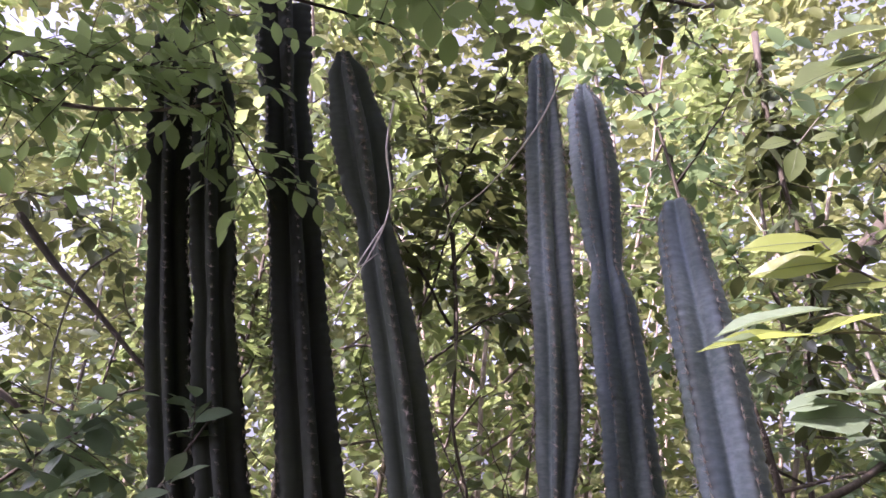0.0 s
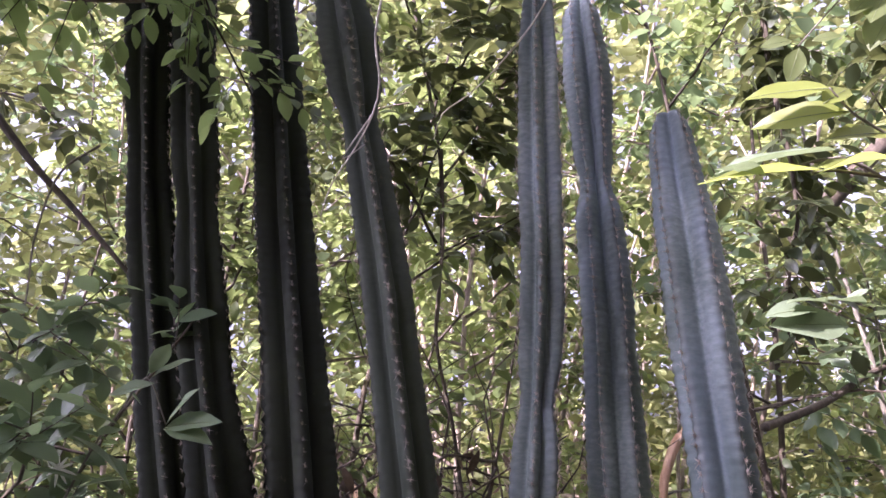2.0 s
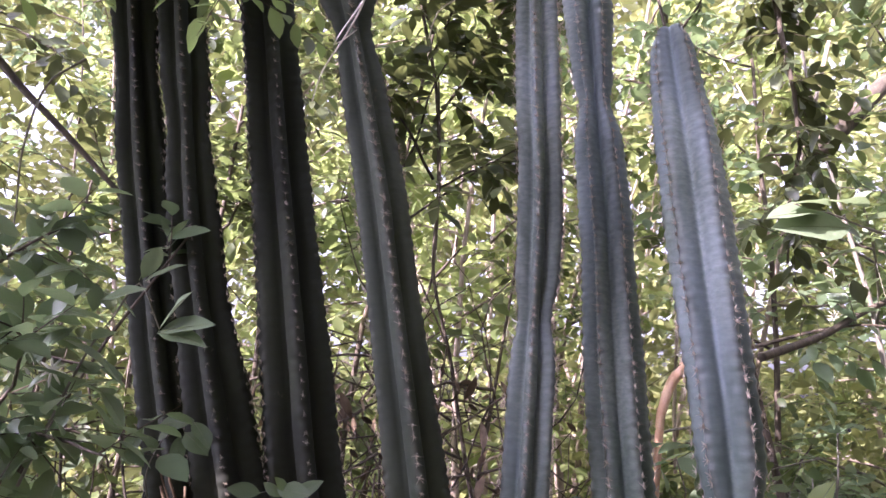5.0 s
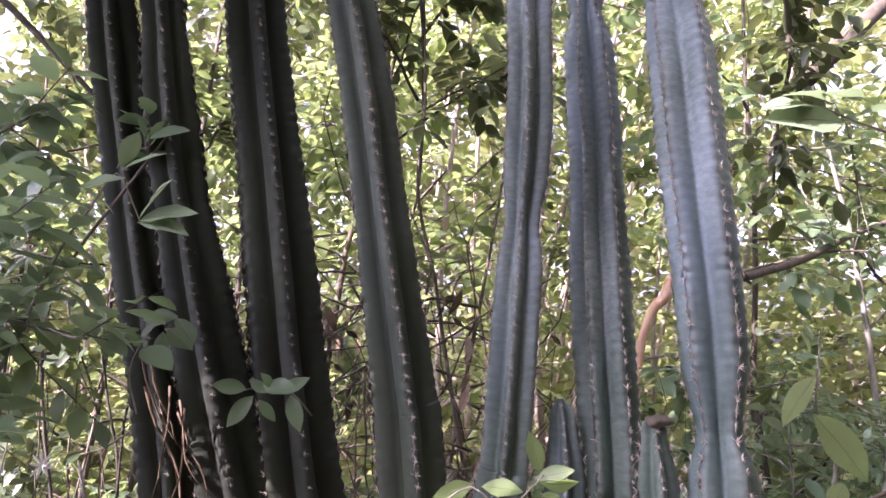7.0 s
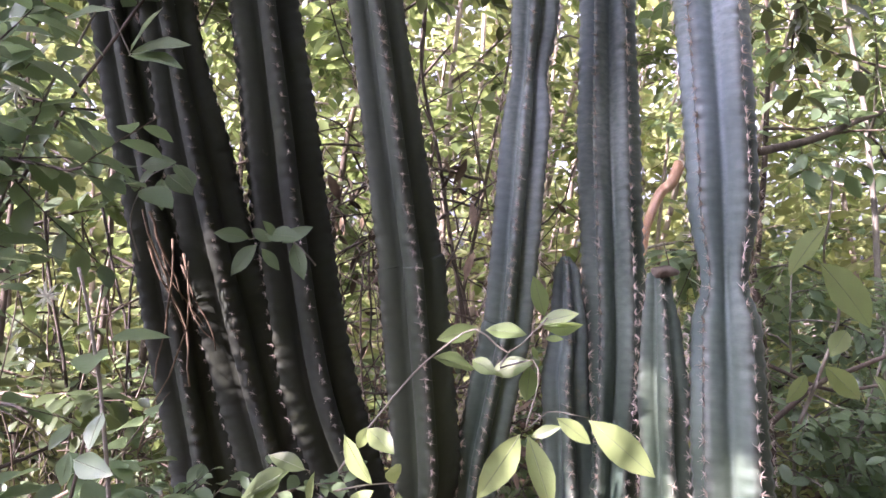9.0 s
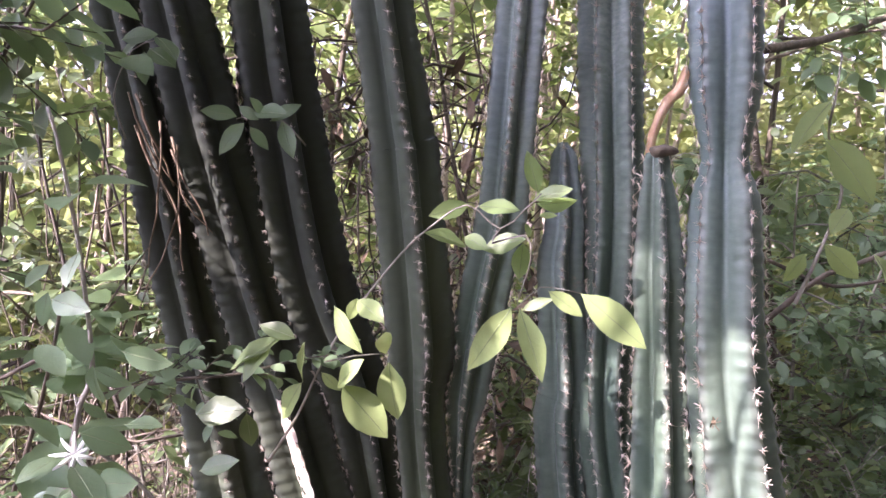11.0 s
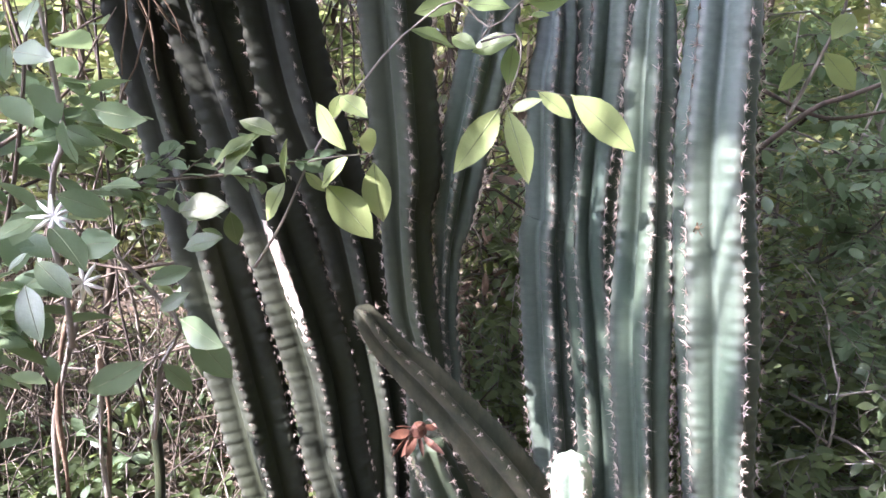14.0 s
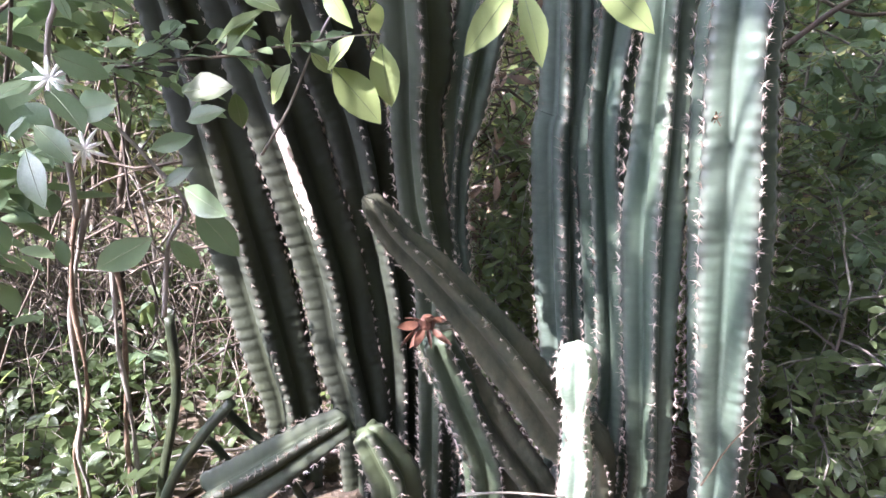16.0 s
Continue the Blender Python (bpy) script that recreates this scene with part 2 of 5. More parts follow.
class Soup:
    """Vertices and faces gathered for one mesh."""

    def __init__(self):
        self.v, self.f, self.n = [], [], 0

    def add(self, verts, faces):
        self.v.extend(verts)
        k = self.n
        self.f.extend([tuple(i + k for i in f) for f in faces])
        self.n += len(verts)

    def tube(self, pts, radii, sides=6):
        pts = [Vector(p) for p in pts]
        verts, faces = [], []
        up = Vector((0.31, 0.17, 0.93))
        for k, p in enumerate(pts):
            d = (pts[min(k + 1, len(pts) - 1)] - pts[max(k - 1, 0)]).normalized()
            a = d.cross(up)
            if a.length < 0.05:
                a = d.cross(Vector((1, 0, 0)))
            a.normalize()
            b = d.cross(a)
            for s in range(sides):
                w = 2 * math.pi * s / sides
                verts.append(tuple(p + (a * math.cos(w) + b * math.sin(w)) * radii[k]))
        for k in range(len(pts) - 1):
            for s in range(sides):
                t = (s + 1) % sides
                faces.append((k * sides + s, k * sides + t, (k + 1) * sides + t, (k + 1) * sides + s))
        faces.append(tuple(range(sides))[::-1])
        faces.append(tuple(range((len(pts) - 1) * sides, len(pts) * sides)))
        self.add(verts, faces)

    def mesh(self, name, material, smooth=True):
        return mesh_of(name, self.v, self.f, material, smooth)


def wander(rng, start, direction, length, steps, wobble, droop=0.0):
    """A crooked line of points."""
    p, d, out = np.array(start, float), np.array(direction, float), []
    d /= np.linalg.norm(d)
    for _ in range(steps + 1):
        out.append(p.copy())
        d = d + rng.normal(0, wobble, 3) + np.array([0, 0, -droop])
        d /= np.linalg.norm(d)
        p = p + d * length / steps
    return out


# leaf outlines: (along, across, raised)
def leaf_shape(stations, fold=0.25, curl=0.18):
    v, f = [(0, 0, 0)], []
    for s, w in stations:
        z = -curl * s * s
        v += [(s, -w, z + fold * w), (s, 0, z), (s, w, z + fold * w)]
    v.append((1, 0, -curl))
    n = len(stations)
    f += [(0, 2, 1), (0, 3, 2)]
    for k in range(n - 1):
        a, b = 1 + 3 * k, 4 + 3 * k
        f += [(a, a + 1, b + 1, b), (a + 1, a + 2, b + 2, b + 1)]
    a, t = 1 + 3 * (n - 1), 1 + 3 * n
    f += [(a, a + 1, t), (a + 1, a + 2, t)]
    return np.array(v), f


LEAF_OVAL = leaf_shape([(0.12, 0.12), (0.35, 0.24), (0.62, 0.25), (0.86, 0.13)])
LEAF_LONG = leaf_shape([(0.12, 0.07), (0.38, 0.16), (0.66, 0.15), (0.88, 0.06)], 0.3, 0.22)
LEAF_FAR = leaf_shape([(0.30, 0.22), (0.68, 0.21)])
LEAF_ROUND = leaf_shape([(0.10, 0.16), (0.35, 0.31), (0.68, 0.30), (0.90, 0.15)], 0.15, 0.1)


def leaves_into(soup, shape, places, along, normal, size):
    """Many leaves at once: rows of places, directions, upper sides and lengths."""
    tv, tf = shape
    along = along / np.linalg.norm(along, axis=1, keepdims=True)
    side = np.cross(along, normal)
    side /= np.linalg.norm(side, axis=1, keepdims=True) + 1e-9
    up = np.cross(side, along)
    size = np.asarray(size)[:, None, None]
    verts = places[:, None] + size * (tv[None, :, 0:1] * along[:, None] + tv[None, :, 1:2] * side[:, None] + tv[None, :, 2:3] * up[:, None])
    k, n = len(tv), len(places)
    base = soup.n
    soup.v.extend(map(tuple, verts.reshape(-1, 3).tolist()))
    for i in range(n):
        o = base + i * k
        soup.f.extend([tuple(o + j for j in f) for f in tf])
    soup.n += n * k


SUN_SIDE = SUN_DIR.cross(Vector((0, 0, 1))).normalized()
SUN_UP = SUN_SIDE.cross(SUN_DIR).normalized()


def open_to_sun(p):
    """True where the leaf layer overhead is broken, in windows that follow the sun's slant."""
    p = Vector(p)
    if p.y > 2.2 or p.z < 2.0:
        return False
    u, v = p.dot(SUN_SIDE), p.dot(SUN_UP)
    w = noise.noise((u * 7.0, v * 5.0, 3.3)) + 0.45 * noise.noise((u * 17.0, v * 14.0, 8.1))
    k = min(max((v - 1.25) / 0.6, 0.0), 1.0)
    return w > OPEN_LOW + (OPEN_HIGH - OPEN_LOW) * k


def in_gap(p, gaps):
    """Whether the sun's ray through p falls into one of the gaps."""
    if not gaps:
        return False
    ray = np.array(SUN_DIR)
    off = np.array(p) - np.array([spot for spot, _ in gaps])
    along = off @ ray
    miss = np.linalg.norm(off - along[:, None] * ray, axis=1)
    return bool(((miss < np.array([r for _, r in gaps])) & (along > 0.03)).any())


def sprays_into(rng, leaf_soup, twig_soup, starts, ways, length, per, leaf, shape, droop=0.5, twig_r=0.0018, sides=3, flat=0.38, avoid=()):
    """Twigs with leaves set alternately along them."""
    T = len(starts)
    ways = ways / np.linalg.norm(ways, axis=1, keepdims=True)
    L = length * rng.uniform(0.6, 1.25, T)
    bend = np.c_[rng.normal(0, 0.15, (T, 2)), -droop * rng.uniform(0.3, 1.0, T)]
    s = (np.arange(per) + 0.6) / per
    pos = starts[:, None] + L[:, None, None] * (s[None, :, None] * ways[:, None] + (s * s * 0.5)[None, :, None] * bend[:, None])
    tang = ways[:, None] + s[None, :, None] * bend[:, None]
    tang /= np.linalg.norm(tang, axis=2, keepdims=True)
    upv = np.array([0, 0, 1.0]) + rng.normal(0, flat, (T, per, 3))
    side = np.cross(tang, upv)
    side /= np.linalg.norm(side, axis=2, keepdims=True) + 1e-9
    alt = np.where(np.arange(per) % 2 == 0, 1, -1)[None, :, None]
    d = tang * 0.55 + side * alt * rng.uniform(0.6, 1.1, (T, per, 1)) + np.c_[np.zeros((T * per, 2)), -0.35 * rng.uniform(0, 1, T * per)].reshape(T, per, 3)
    nrm = upv - (upv * d).sum(2, keepdims=True) * d * 0.5
    size = leaf * rng.uniform(0.55, 1.2, (T, per))
    pos, d, nrm, size = pos.reshape(-1, 3), d.reshape(-1, 3), nrm.reshape(-1, 3), size.ravel()
    if avoid:
        ray = np.array(SUN_DIR)
        free = np.ones(len(pos), bool)
        for spot, r in avoid:
            off = pos + d * size[:, None] * 0.5 - np.array(spot)
            along = off @ ray
            free &= (np.linalg.norm(off - along[:, None] * ray, axis=1) > r + 0.4 * size) | (along < 0.1)
        pos, d, nrm, size = pos[free], d[free], nrm[free], size[free]
    shut = np.array([not open_to_sun(q) for q in pos], bool)
    pos, d, nrm, size = pos[shut], d[shut], nrm[shut], size[shut]
    leaves_into(leaf_soup, shape, pos, d, nrm, size)
    if twig_soup is not None:
        for k in range(T):
            if any(open_to_sun(starts[k] + L[k] * u * ways[k]) for u in (0.0, 0.5, 1.0)) or any(in_gap(starts[k] + L[k] * u * ways[k], avoid) for u in (0.0, 0.33, 0.66, 1.0)):
                continue
            q = [starts[k] + L[k] * (u * ways[k] + u * u * 0.5 * bend[k]) for u in (0, 0.5, 1.0)]
            twig_soup.tube(q, [twig_r, twig_r * 0.8, twig_r * 0.4], sides)


def plant(name, label, category, base, height, spread, limbs, twigs, per, leaf, shape, leaf_mat, bark, seed,
          lean=(0, 0), trunk_r=0.02, low=0.2, twig_len=0.3, droop=0.5, limb_len=1.0, group="", leaf_name="foliage"):
    """A shrub or young tree: a crooked trunk, limbs, and leaves along twigs."""
    rng = np.random.default_rng(seed)
    wood, green = Soup(), Soup()
    base = np.array(base, float)
    tip = base + np.array([lean[0], lean[1], height])
    trunk = wander(rng, base - [0, 0, 0.05], tip - base, np.linalg.norm(tip - base), 9, 0.07)
    wood.tube(trunk, [trunk_r * (1 - 0.75 * k / 9) for k in range(10)], 7)
    starts, ways = [], []
    for k in range(limbs):
        u = low + (1 - low) * (k + rng.uniform(0, 1)) / limbs
        i = min(int(u * 9), 8)
        p = trunk[i] + (trunk[i + 1] - trunk[i]) * (u * 9 - i)
        a = k * 2.4 + rng.uniform(-0.5, 0.5)
        d = np.array([math.cos(a), math.sin(a), rng.uniform(0.1, 0.9)])
        ln = spread * limb_len * rng.uniform(0.55, 1.1) * (1.1 - 0.5 * u)
        line = wander(rng, p, d, ln, 6, 0.16, 0.04)
        r0 = trunk_r * 0.5 * (1 - 0.5 * u)
        wood.tube(line, [r0 * (1 - 0.8 * j / 6) + 0.001 for j in range(7)], 5)
        for _ in range(twigs):
            v = rng.uniform(0.25, 1.0) * 6
            j = min(int(v), 5)
            starts.append(line[j] + (line[j + 1] - line[j]) * (v - j))
            w = line[j + 1] - line[j]
            w = w / np.linalg.norm(w) + rng.normal(0, 0.7, 3)
            ways.append(w)
    sprays_into(rng, green, wood, np.array(starts), np.array(ways), twig_len, per, leaf, shape, droop, avoid=CROWN_GAPS)
    root = thing(name, label, category, group)
    part("trunk", wood.mesh("trunk", bark), root)
    part(leaf_name, green.mesh(leaf_name, leaf_mat), root, kind="stuff")
    return root


# ---- ground ----
def ground_height(x, y):
    return 0.05 * noise.noise((x * 0.6, y * 0.6, 0.3)) + 0.018 * noise.noise((x * 3.1, y * 3.1, 4.0)) - 0.02


def build_ground():
    g = [math.sinh(u) / math.sinh(5) * 60 for u in np.linspace(-5, 5, 121)]
    v = [(x, y + 2, ground_height(x, y + 2)) for y in g for x in g]
    f = [(j * 121 + i, j * 121 + i + 1, (j + 1) * 121 + i + 1, (j + 1) * 121 + i) for j in range(120) for i in range(120)]
    tagged(new("ground", mesh_of("ground", v, f, M_SOIL)), "dark forest soil covered with dry leaf litter", "ground", kind="structure")


build_ground()


# ---- cacti ----
def spline(nodes, step):
    """A smooth line through nodes (x, y, z, r), sampled every step metres."""
    n = np.array(nodes)
    ext = np.vstack([2 * n[0] - n[1], n, 2 * n[-1] - n[-2]])
    out = []
    for k in range(1, len(ext) - 2):
        a, b, c, d = ext[k - 1], ext[k], ext[k + 1], ext[k + 2]
        m = max(2, int(np.linalg.norm(c[:3] - b[:3]) / step))
        for j in range(m):
            u = j / m
            p = 0.5 * (2 * b + (c - a) * u + (2 * a - 5 * b + 4 * c - d) * u * u + (3 * b - a - 3 * c + d) * u ** 3)
            p[3] = b[3] + (c[3] - b[3]) * (3 * u * u - 2 * u ** 3)
            out.append(p)
    out.append(n[-1])
    return np.array(out)


def cluster_shape(seed):
    """A woolly cushion with a star of spines, z outwards."""
    rng = np.random.default_rng(seed)
    h = 0.0013
    v = [(h * math.cos(2 * math.pi * j / 8), h * 1.3 * math.sin(2 * math.pi * j / 8), 0) for j in range(8)] + [(0, 0, h * 1.3)]
    f = []
    for j in range(8):
        w = 2 * math.pi * (j + 0.5) / 8 + rng.uniform(-0.3, 0.3)
        d = Vector((math.cos(w), math.sin(w), rng.uniform(0.25, 1.0) if j % 4 else 2.0)).normalized() * 0.0145 * rng.uniform(0.65, 1.25)
        v.append(tuple(d))
        f += [(j, (j + 1) % 8, 9 + j), ((j + 1) % 8, 8, 9 + j), (8, j, 9 + j)]
    return v, f


CLUSTER_SHAPES = [cluster_shape(k) for k in range(7)]
CLUSTERS = [mesh_of("spine_tuft", v, f, M_SPINE, False) for v, f in CLUSTER_SHAPES]


def cactus(label, nodes, turn, bloom, ribs=5, seed=1, spine=0.014, to_ground=True, depth=0.58, pitch=0.028, bark=0.0, swirl=0.0, material=None, group="cactus columns"):
    """A ribbed column from its tip downwards, with rows of spine clusters along the ribs."""
    rng = np.random.default_rng(seed)
    nodes = [tuple(q) for q in nodes]
    if to_ground:
        (x1, y1, z1, r1), (x0, y0, z0, r0) = nodes[-1], nodes[-2]
        if z1 > 0.02:
            k = min(0.35, (z1 + 0.06) * 0.3)
            nodes.append((x1 + (x1 - x0) * k, y1 + (y1 - y0) * k, -0.06, max(r1 * 0.85, 0.03)))
    line = spline(nodes, 0.007)
    P, R = line[:, :3], line[:, 3] * (1 + 0.015 * np.sin(np.arange(len(line)) * 0.05 + seed))
    m, seg = len(P), ribs * 8
    T = np.gradient(P, axis=0)
    T /= np.linalg.norm(T, axis=1, keepdims=True)
    A = np.cross(T, np.array([0, 1.0, 0.0]))
    A /= np.linalg.norm(A, axis=1, keepdims=True)
    B = np.cross(T, A)
    # A points across the view, B towards or away from it; turn sets where the first rib faces
    front = B if B[:, 1].mean() < 0 else -B
    right = A if A[:, 0].mean() > 0 else -A
    s = np.r_[0, np.cumsum(np.linalg.norm(np.diff(P, axis=0), axis=1))]
    th = np.linspace(0, 2 * math.pi, seg, endpoint=False)
    low = np.clip((1.6 - P[:, 2]) / 0.5, 0, 1)
    twist = radians(turn) + 0.05 * np.sin(s * 1.3 + seed) + radians(swirl) * low * low * (3 - 2 * low)
    verts = []
    for k in range(m):
        ph = s[k] / pitch
        rows = 0.45 * np.abs(np.cos(ribs * th / 2)) + 0.55 * (1 - np.abs(((th * ribs / math.pi) % 2 + 1) % 2 - 1))
        notch = 1 - (0.055 * (0.5 + 0.5 * math.cos(2 * math.pi * ph)) + 0.018 * (0.5 + 0.5 * math.cos(4 * math.pi * ph + 1))) * rows ** 0.6
        wob = 1 + 0.03 * np.array([noise.noise((math.cos(a) * 1.5, math.sin(a) * 1.5, s[k] * 9 + seed * 7.7)) for a in th[::4]]).repeat(4)
        rad = R[k] * (1 - depth + depth * rows) * notch * wob
        ang = th + twist[k]
        verts.append(P[k] + rad[:, None] * (np.sin(ang)[:, None] * right[k] + np.cos(ang)[:, None] * front[k]))
    verts = np.concatenate(verts)
    faces = [(k * seg + i, (k + 1) * seg + i, (k + 1) * seg + (i + 1) % seg, k * seg + (i + 1) % seg) for k in range(m - 1) for i in range(seg)]
    vl = [tuple(q) for q in verts.tolist()]
    vl.append(tuple(P[0] - T[0] * R[0] * 0.25))
    faces += [(len(vl) - 1, i, (i + 1) % seg) for i in range(seg)]
    vl.append(tuple(P[-1]))
    faces += [(len(vl) - 1, (m - 1) * seg + (i + 1) % seg, (m - 1) * seg + i) for i in range(seg)]
    root = thing("columnar_cactus", label, "cactus", group)
    skin = mesh_of("stem", vl, faces, material or M_CACTUS)
    edge = skin.attributes.new("ridge", "FLOAT", "POINT")
    edge.data.foreach_set("value", np.r_[np.tile(rows, m), 0.5, 0.5])
    length = skin.attributes.new("run", "FLOAT", "POINT")
    length.data.foreach_set("value", np.r_[np.repeat(s, seg), 0.0, s[-1]])
    body = part("stem", skin, root)
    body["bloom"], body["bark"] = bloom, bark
    # spine clusters: the ones facing the viewer singly, the rest joined
    sp, singles = Soup(), 0
    count = int(s[-1] / pitch)
    for c in range(count + 1):
        for r in range(ribs):
            sc = (c + 0.5 + 0.15 * rng.normal()) * pitch
            k = min(int(np.searchsorted(s, sc)), m - 1)
            a = 2 * math.pi * r / ribs + twist[k]
            out = math.sin(a) * right[k] + math.cos(a) * front[k]
            q = P[k] + out * R[k] * 0.975
            tan = np.cross(T[k], out)
            frame_m = Matrix(((tan[0], T[k][0], out[0], q[0]), (tan[1], T[k][1], out[1], q[1]), (tan[2], T[k][2], out[2], q[2]), (0, 0, 0, 1)))
            size = spine / 0.014 * rng.uniform(0.8, 1.2)
            if out[1] < 0.35 and singles < 300:
                ob = new("spine_tuft", CLUSTERS[rng.integers(len(CLUSTERS))])
                ob.parent = root
                ob.matrix_basis = frame_m @ Matrix.Diagonal((size, size, size, 1))
                singles += 1
            elif out[1] < 0.7:
                cv, cf = CLUSTER_SHAPES[rng.integers(len(CLUSTER_SHAPES))]
                sp.add([tuple(frame_m @ (Vector(v) * size)) for v in cv], cf)
    if sp.n:
        part("spines", sp.mesh("spines", M_SPINE, False), root, kind="stuff")
    return root


# high bark values on the first three columns put deep shade into their skin
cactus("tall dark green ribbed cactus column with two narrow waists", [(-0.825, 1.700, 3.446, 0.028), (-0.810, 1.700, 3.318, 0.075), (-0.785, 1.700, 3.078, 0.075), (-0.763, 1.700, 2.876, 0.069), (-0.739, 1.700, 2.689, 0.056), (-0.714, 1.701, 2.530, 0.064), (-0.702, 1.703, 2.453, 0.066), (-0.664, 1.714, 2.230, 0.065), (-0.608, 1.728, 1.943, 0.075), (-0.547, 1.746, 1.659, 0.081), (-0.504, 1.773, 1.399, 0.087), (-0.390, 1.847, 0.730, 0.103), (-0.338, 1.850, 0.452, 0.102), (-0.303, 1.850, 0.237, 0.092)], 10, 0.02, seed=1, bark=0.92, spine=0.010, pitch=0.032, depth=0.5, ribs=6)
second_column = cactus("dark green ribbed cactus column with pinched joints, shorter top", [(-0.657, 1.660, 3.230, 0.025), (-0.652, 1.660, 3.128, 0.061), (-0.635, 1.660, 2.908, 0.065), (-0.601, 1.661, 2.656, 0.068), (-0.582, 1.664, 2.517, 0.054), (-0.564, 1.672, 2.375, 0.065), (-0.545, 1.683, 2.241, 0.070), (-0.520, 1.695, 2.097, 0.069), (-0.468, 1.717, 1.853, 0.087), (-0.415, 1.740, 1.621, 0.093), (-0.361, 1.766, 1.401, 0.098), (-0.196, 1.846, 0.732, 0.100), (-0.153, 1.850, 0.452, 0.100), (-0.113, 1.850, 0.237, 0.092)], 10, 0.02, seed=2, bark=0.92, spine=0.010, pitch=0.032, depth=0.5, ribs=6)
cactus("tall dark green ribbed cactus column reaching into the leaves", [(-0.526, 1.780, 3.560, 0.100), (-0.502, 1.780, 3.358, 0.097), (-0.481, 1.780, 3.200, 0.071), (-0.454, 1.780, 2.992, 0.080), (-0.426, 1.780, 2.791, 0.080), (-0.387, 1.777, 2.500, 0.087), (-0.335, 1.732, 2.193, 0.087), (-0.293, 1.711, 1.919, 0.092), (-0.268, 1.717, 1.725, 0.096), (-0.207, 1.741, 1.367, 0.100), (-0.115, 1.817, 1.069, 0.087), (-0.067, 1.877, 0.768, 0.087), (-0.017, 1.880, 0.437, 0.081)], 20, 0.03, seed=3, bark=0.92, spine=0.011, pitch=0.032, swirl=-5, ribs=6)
cactus("leaning grey-green ribbed cactus column with a swollen upper joint", [(-0.274, 1.530, 3.195, 0.022), (-0.253, 1.530, 3.094, 0.060), (-0.215, 1.530, 2.919, 0.080), (-0.190, 1.530, 2.788, 0.071), (-0.172, 1.530, 2.692, 0.045), (-0.141, 1.530, 2.533, 0.056), (-0.114, 1.532, 2.395, 0.059), (-0.092, 1.535, 2.267, 0.063), (-0.075, 1.542, 2.146, 0.061), (-0.040, 1.568, 1.908, 0.066), (-0.006, 1.601, 1.673, 0.072), (0.003, 1.611, 1.603, 0.078), (0.034, 1.654, 1.236, 0.083), (0.034, 1.667, 1.096, 0.061), (0.049, 1.678, 0.903, 0.059), (0.086, 1.680, 0.665, 0.057)], 10, 0.16, seed=4, bark=0.42)
cactus("blue-grey waxy cactus column narrowed to a thin foot", [(0.266, 1.530, 3.186, 0.020), (0.265, 1.530, 3.112, 0.041), (0.261, 1.532, 2.836, 0.056), (0.262, 1.551, 2.540, 0.060), (0.265, 1.563, 2.423, 0.058), (0.265, 1.580, 2.276, 0.062), (0.259, 1.593, 2.157, 0.059), (0.251, 1.604, 2.049, 0.044), (0.244, 1.617, 1.918, 0.060), (0.219, 1.652, 1.551, 0.062), (0.209, 1.658, 1.480, 0.066), (0.162, 1.681, 1.237, 0.064), (0.143, 1.692, 1.106, 0.056), (0.133, 1.697, 1.001, 0.034), (0.130, 1.700, 0.830, 0.033), (0.143, 1.700, 0.656, 0.036)], -13, 0.8, seed=5, ribs=6)
cactus("blue-grey cactus column with a pinched joint and rounded tip", [(0.450, 1.850, 3.312, 0.026), (0.454, 1.850, 3.215, 0.061), (0.463, 1.847, 3.011, 0.073), (0.466, 1.834, 2.779, 0.059), (0.466, 1.824, 2.678, 0.045), (0.469, 1.808, 2.543, 0.069), (0.471, 1.782, 2.311, 0.072), (0.469, 1.773, 2.225, 0.068), (0.464, 1.741, 1.869, 0.077), (0.464, 1.696, 1.478, 0.074), (0.441, 1.659, 1.104, 0.061), (0.466, 1.635, 0.855, 0.061), (0.516, 1.620, 0.421, 0.061)], 18, 0.65, seed=6, ribs=6)
cactus("thick pale blue-grey cactus column with a rounded tip", [(0.604, 1.604, 2.778, 0.022), (0.604, 1.602, 2.768, 0.040), (0.604, 1.600, 2.750, 0.051), (0.603, 1.595, 2.712, 0.059), (0.602, 1.582, 2.630, 0.066), (0.602, 1.542, 2.425, 0.079), (0.598, 1.501, 2.201, 0.080), (0.606, 1.474, 1.908, 0.073), (0.609, 1.467, 1.772, 0.072), (0.607, 1.457, 1.615, 0.047), (0.605, 1.445, 1.505, 0.073), (0.598, 1.409, 1.245, 0.079), (0.633, 1.395, 0.937, 0.085), (0.674, 1.390, 0.569, 0.077), (0.702, 1.390, 0.354, 0.064)], 11, 0.85, seed=7)
cactus("shorter blue-green cactus column standing between taller ones", [(0.349, 1.690, 1.661, 0.013), (0.352, 1.690, 1.617, 0.033), (0.355, 1.690, 1.478, 0.048), (0.348, 1.690, 1.374, 0.057), (0.362, 1.690, 1.120, 0.064), (0.357, 1.690, 1.035, 0.069), (0.391, 1.690, 0.692, 0.071), (0.425, 1.690, 0.377, 0.067)], -9, 1.3, seed=8)
cactus("short green cactus column with a withered black tip", [(0.500, 1.529, 1.628, 0.024), (0.501, 1.528, 1.598, 0.029), (0.503, 1.524, 1.496, 0.046), (0.505, 1.520, 1.384, 0.058), (0.508, 1.516, 1.272, 0.052), (0.511, 1.507, 1.159, 0.062), (0.508, 1.471, 0.910, 0.066), (0.522, 1.437, 0.678, 0.058), (0.546, 1.430, 0.457, 0.054), (0.562, 1.430, 0.306, 0.048)], -4, 0.45, seed=9)
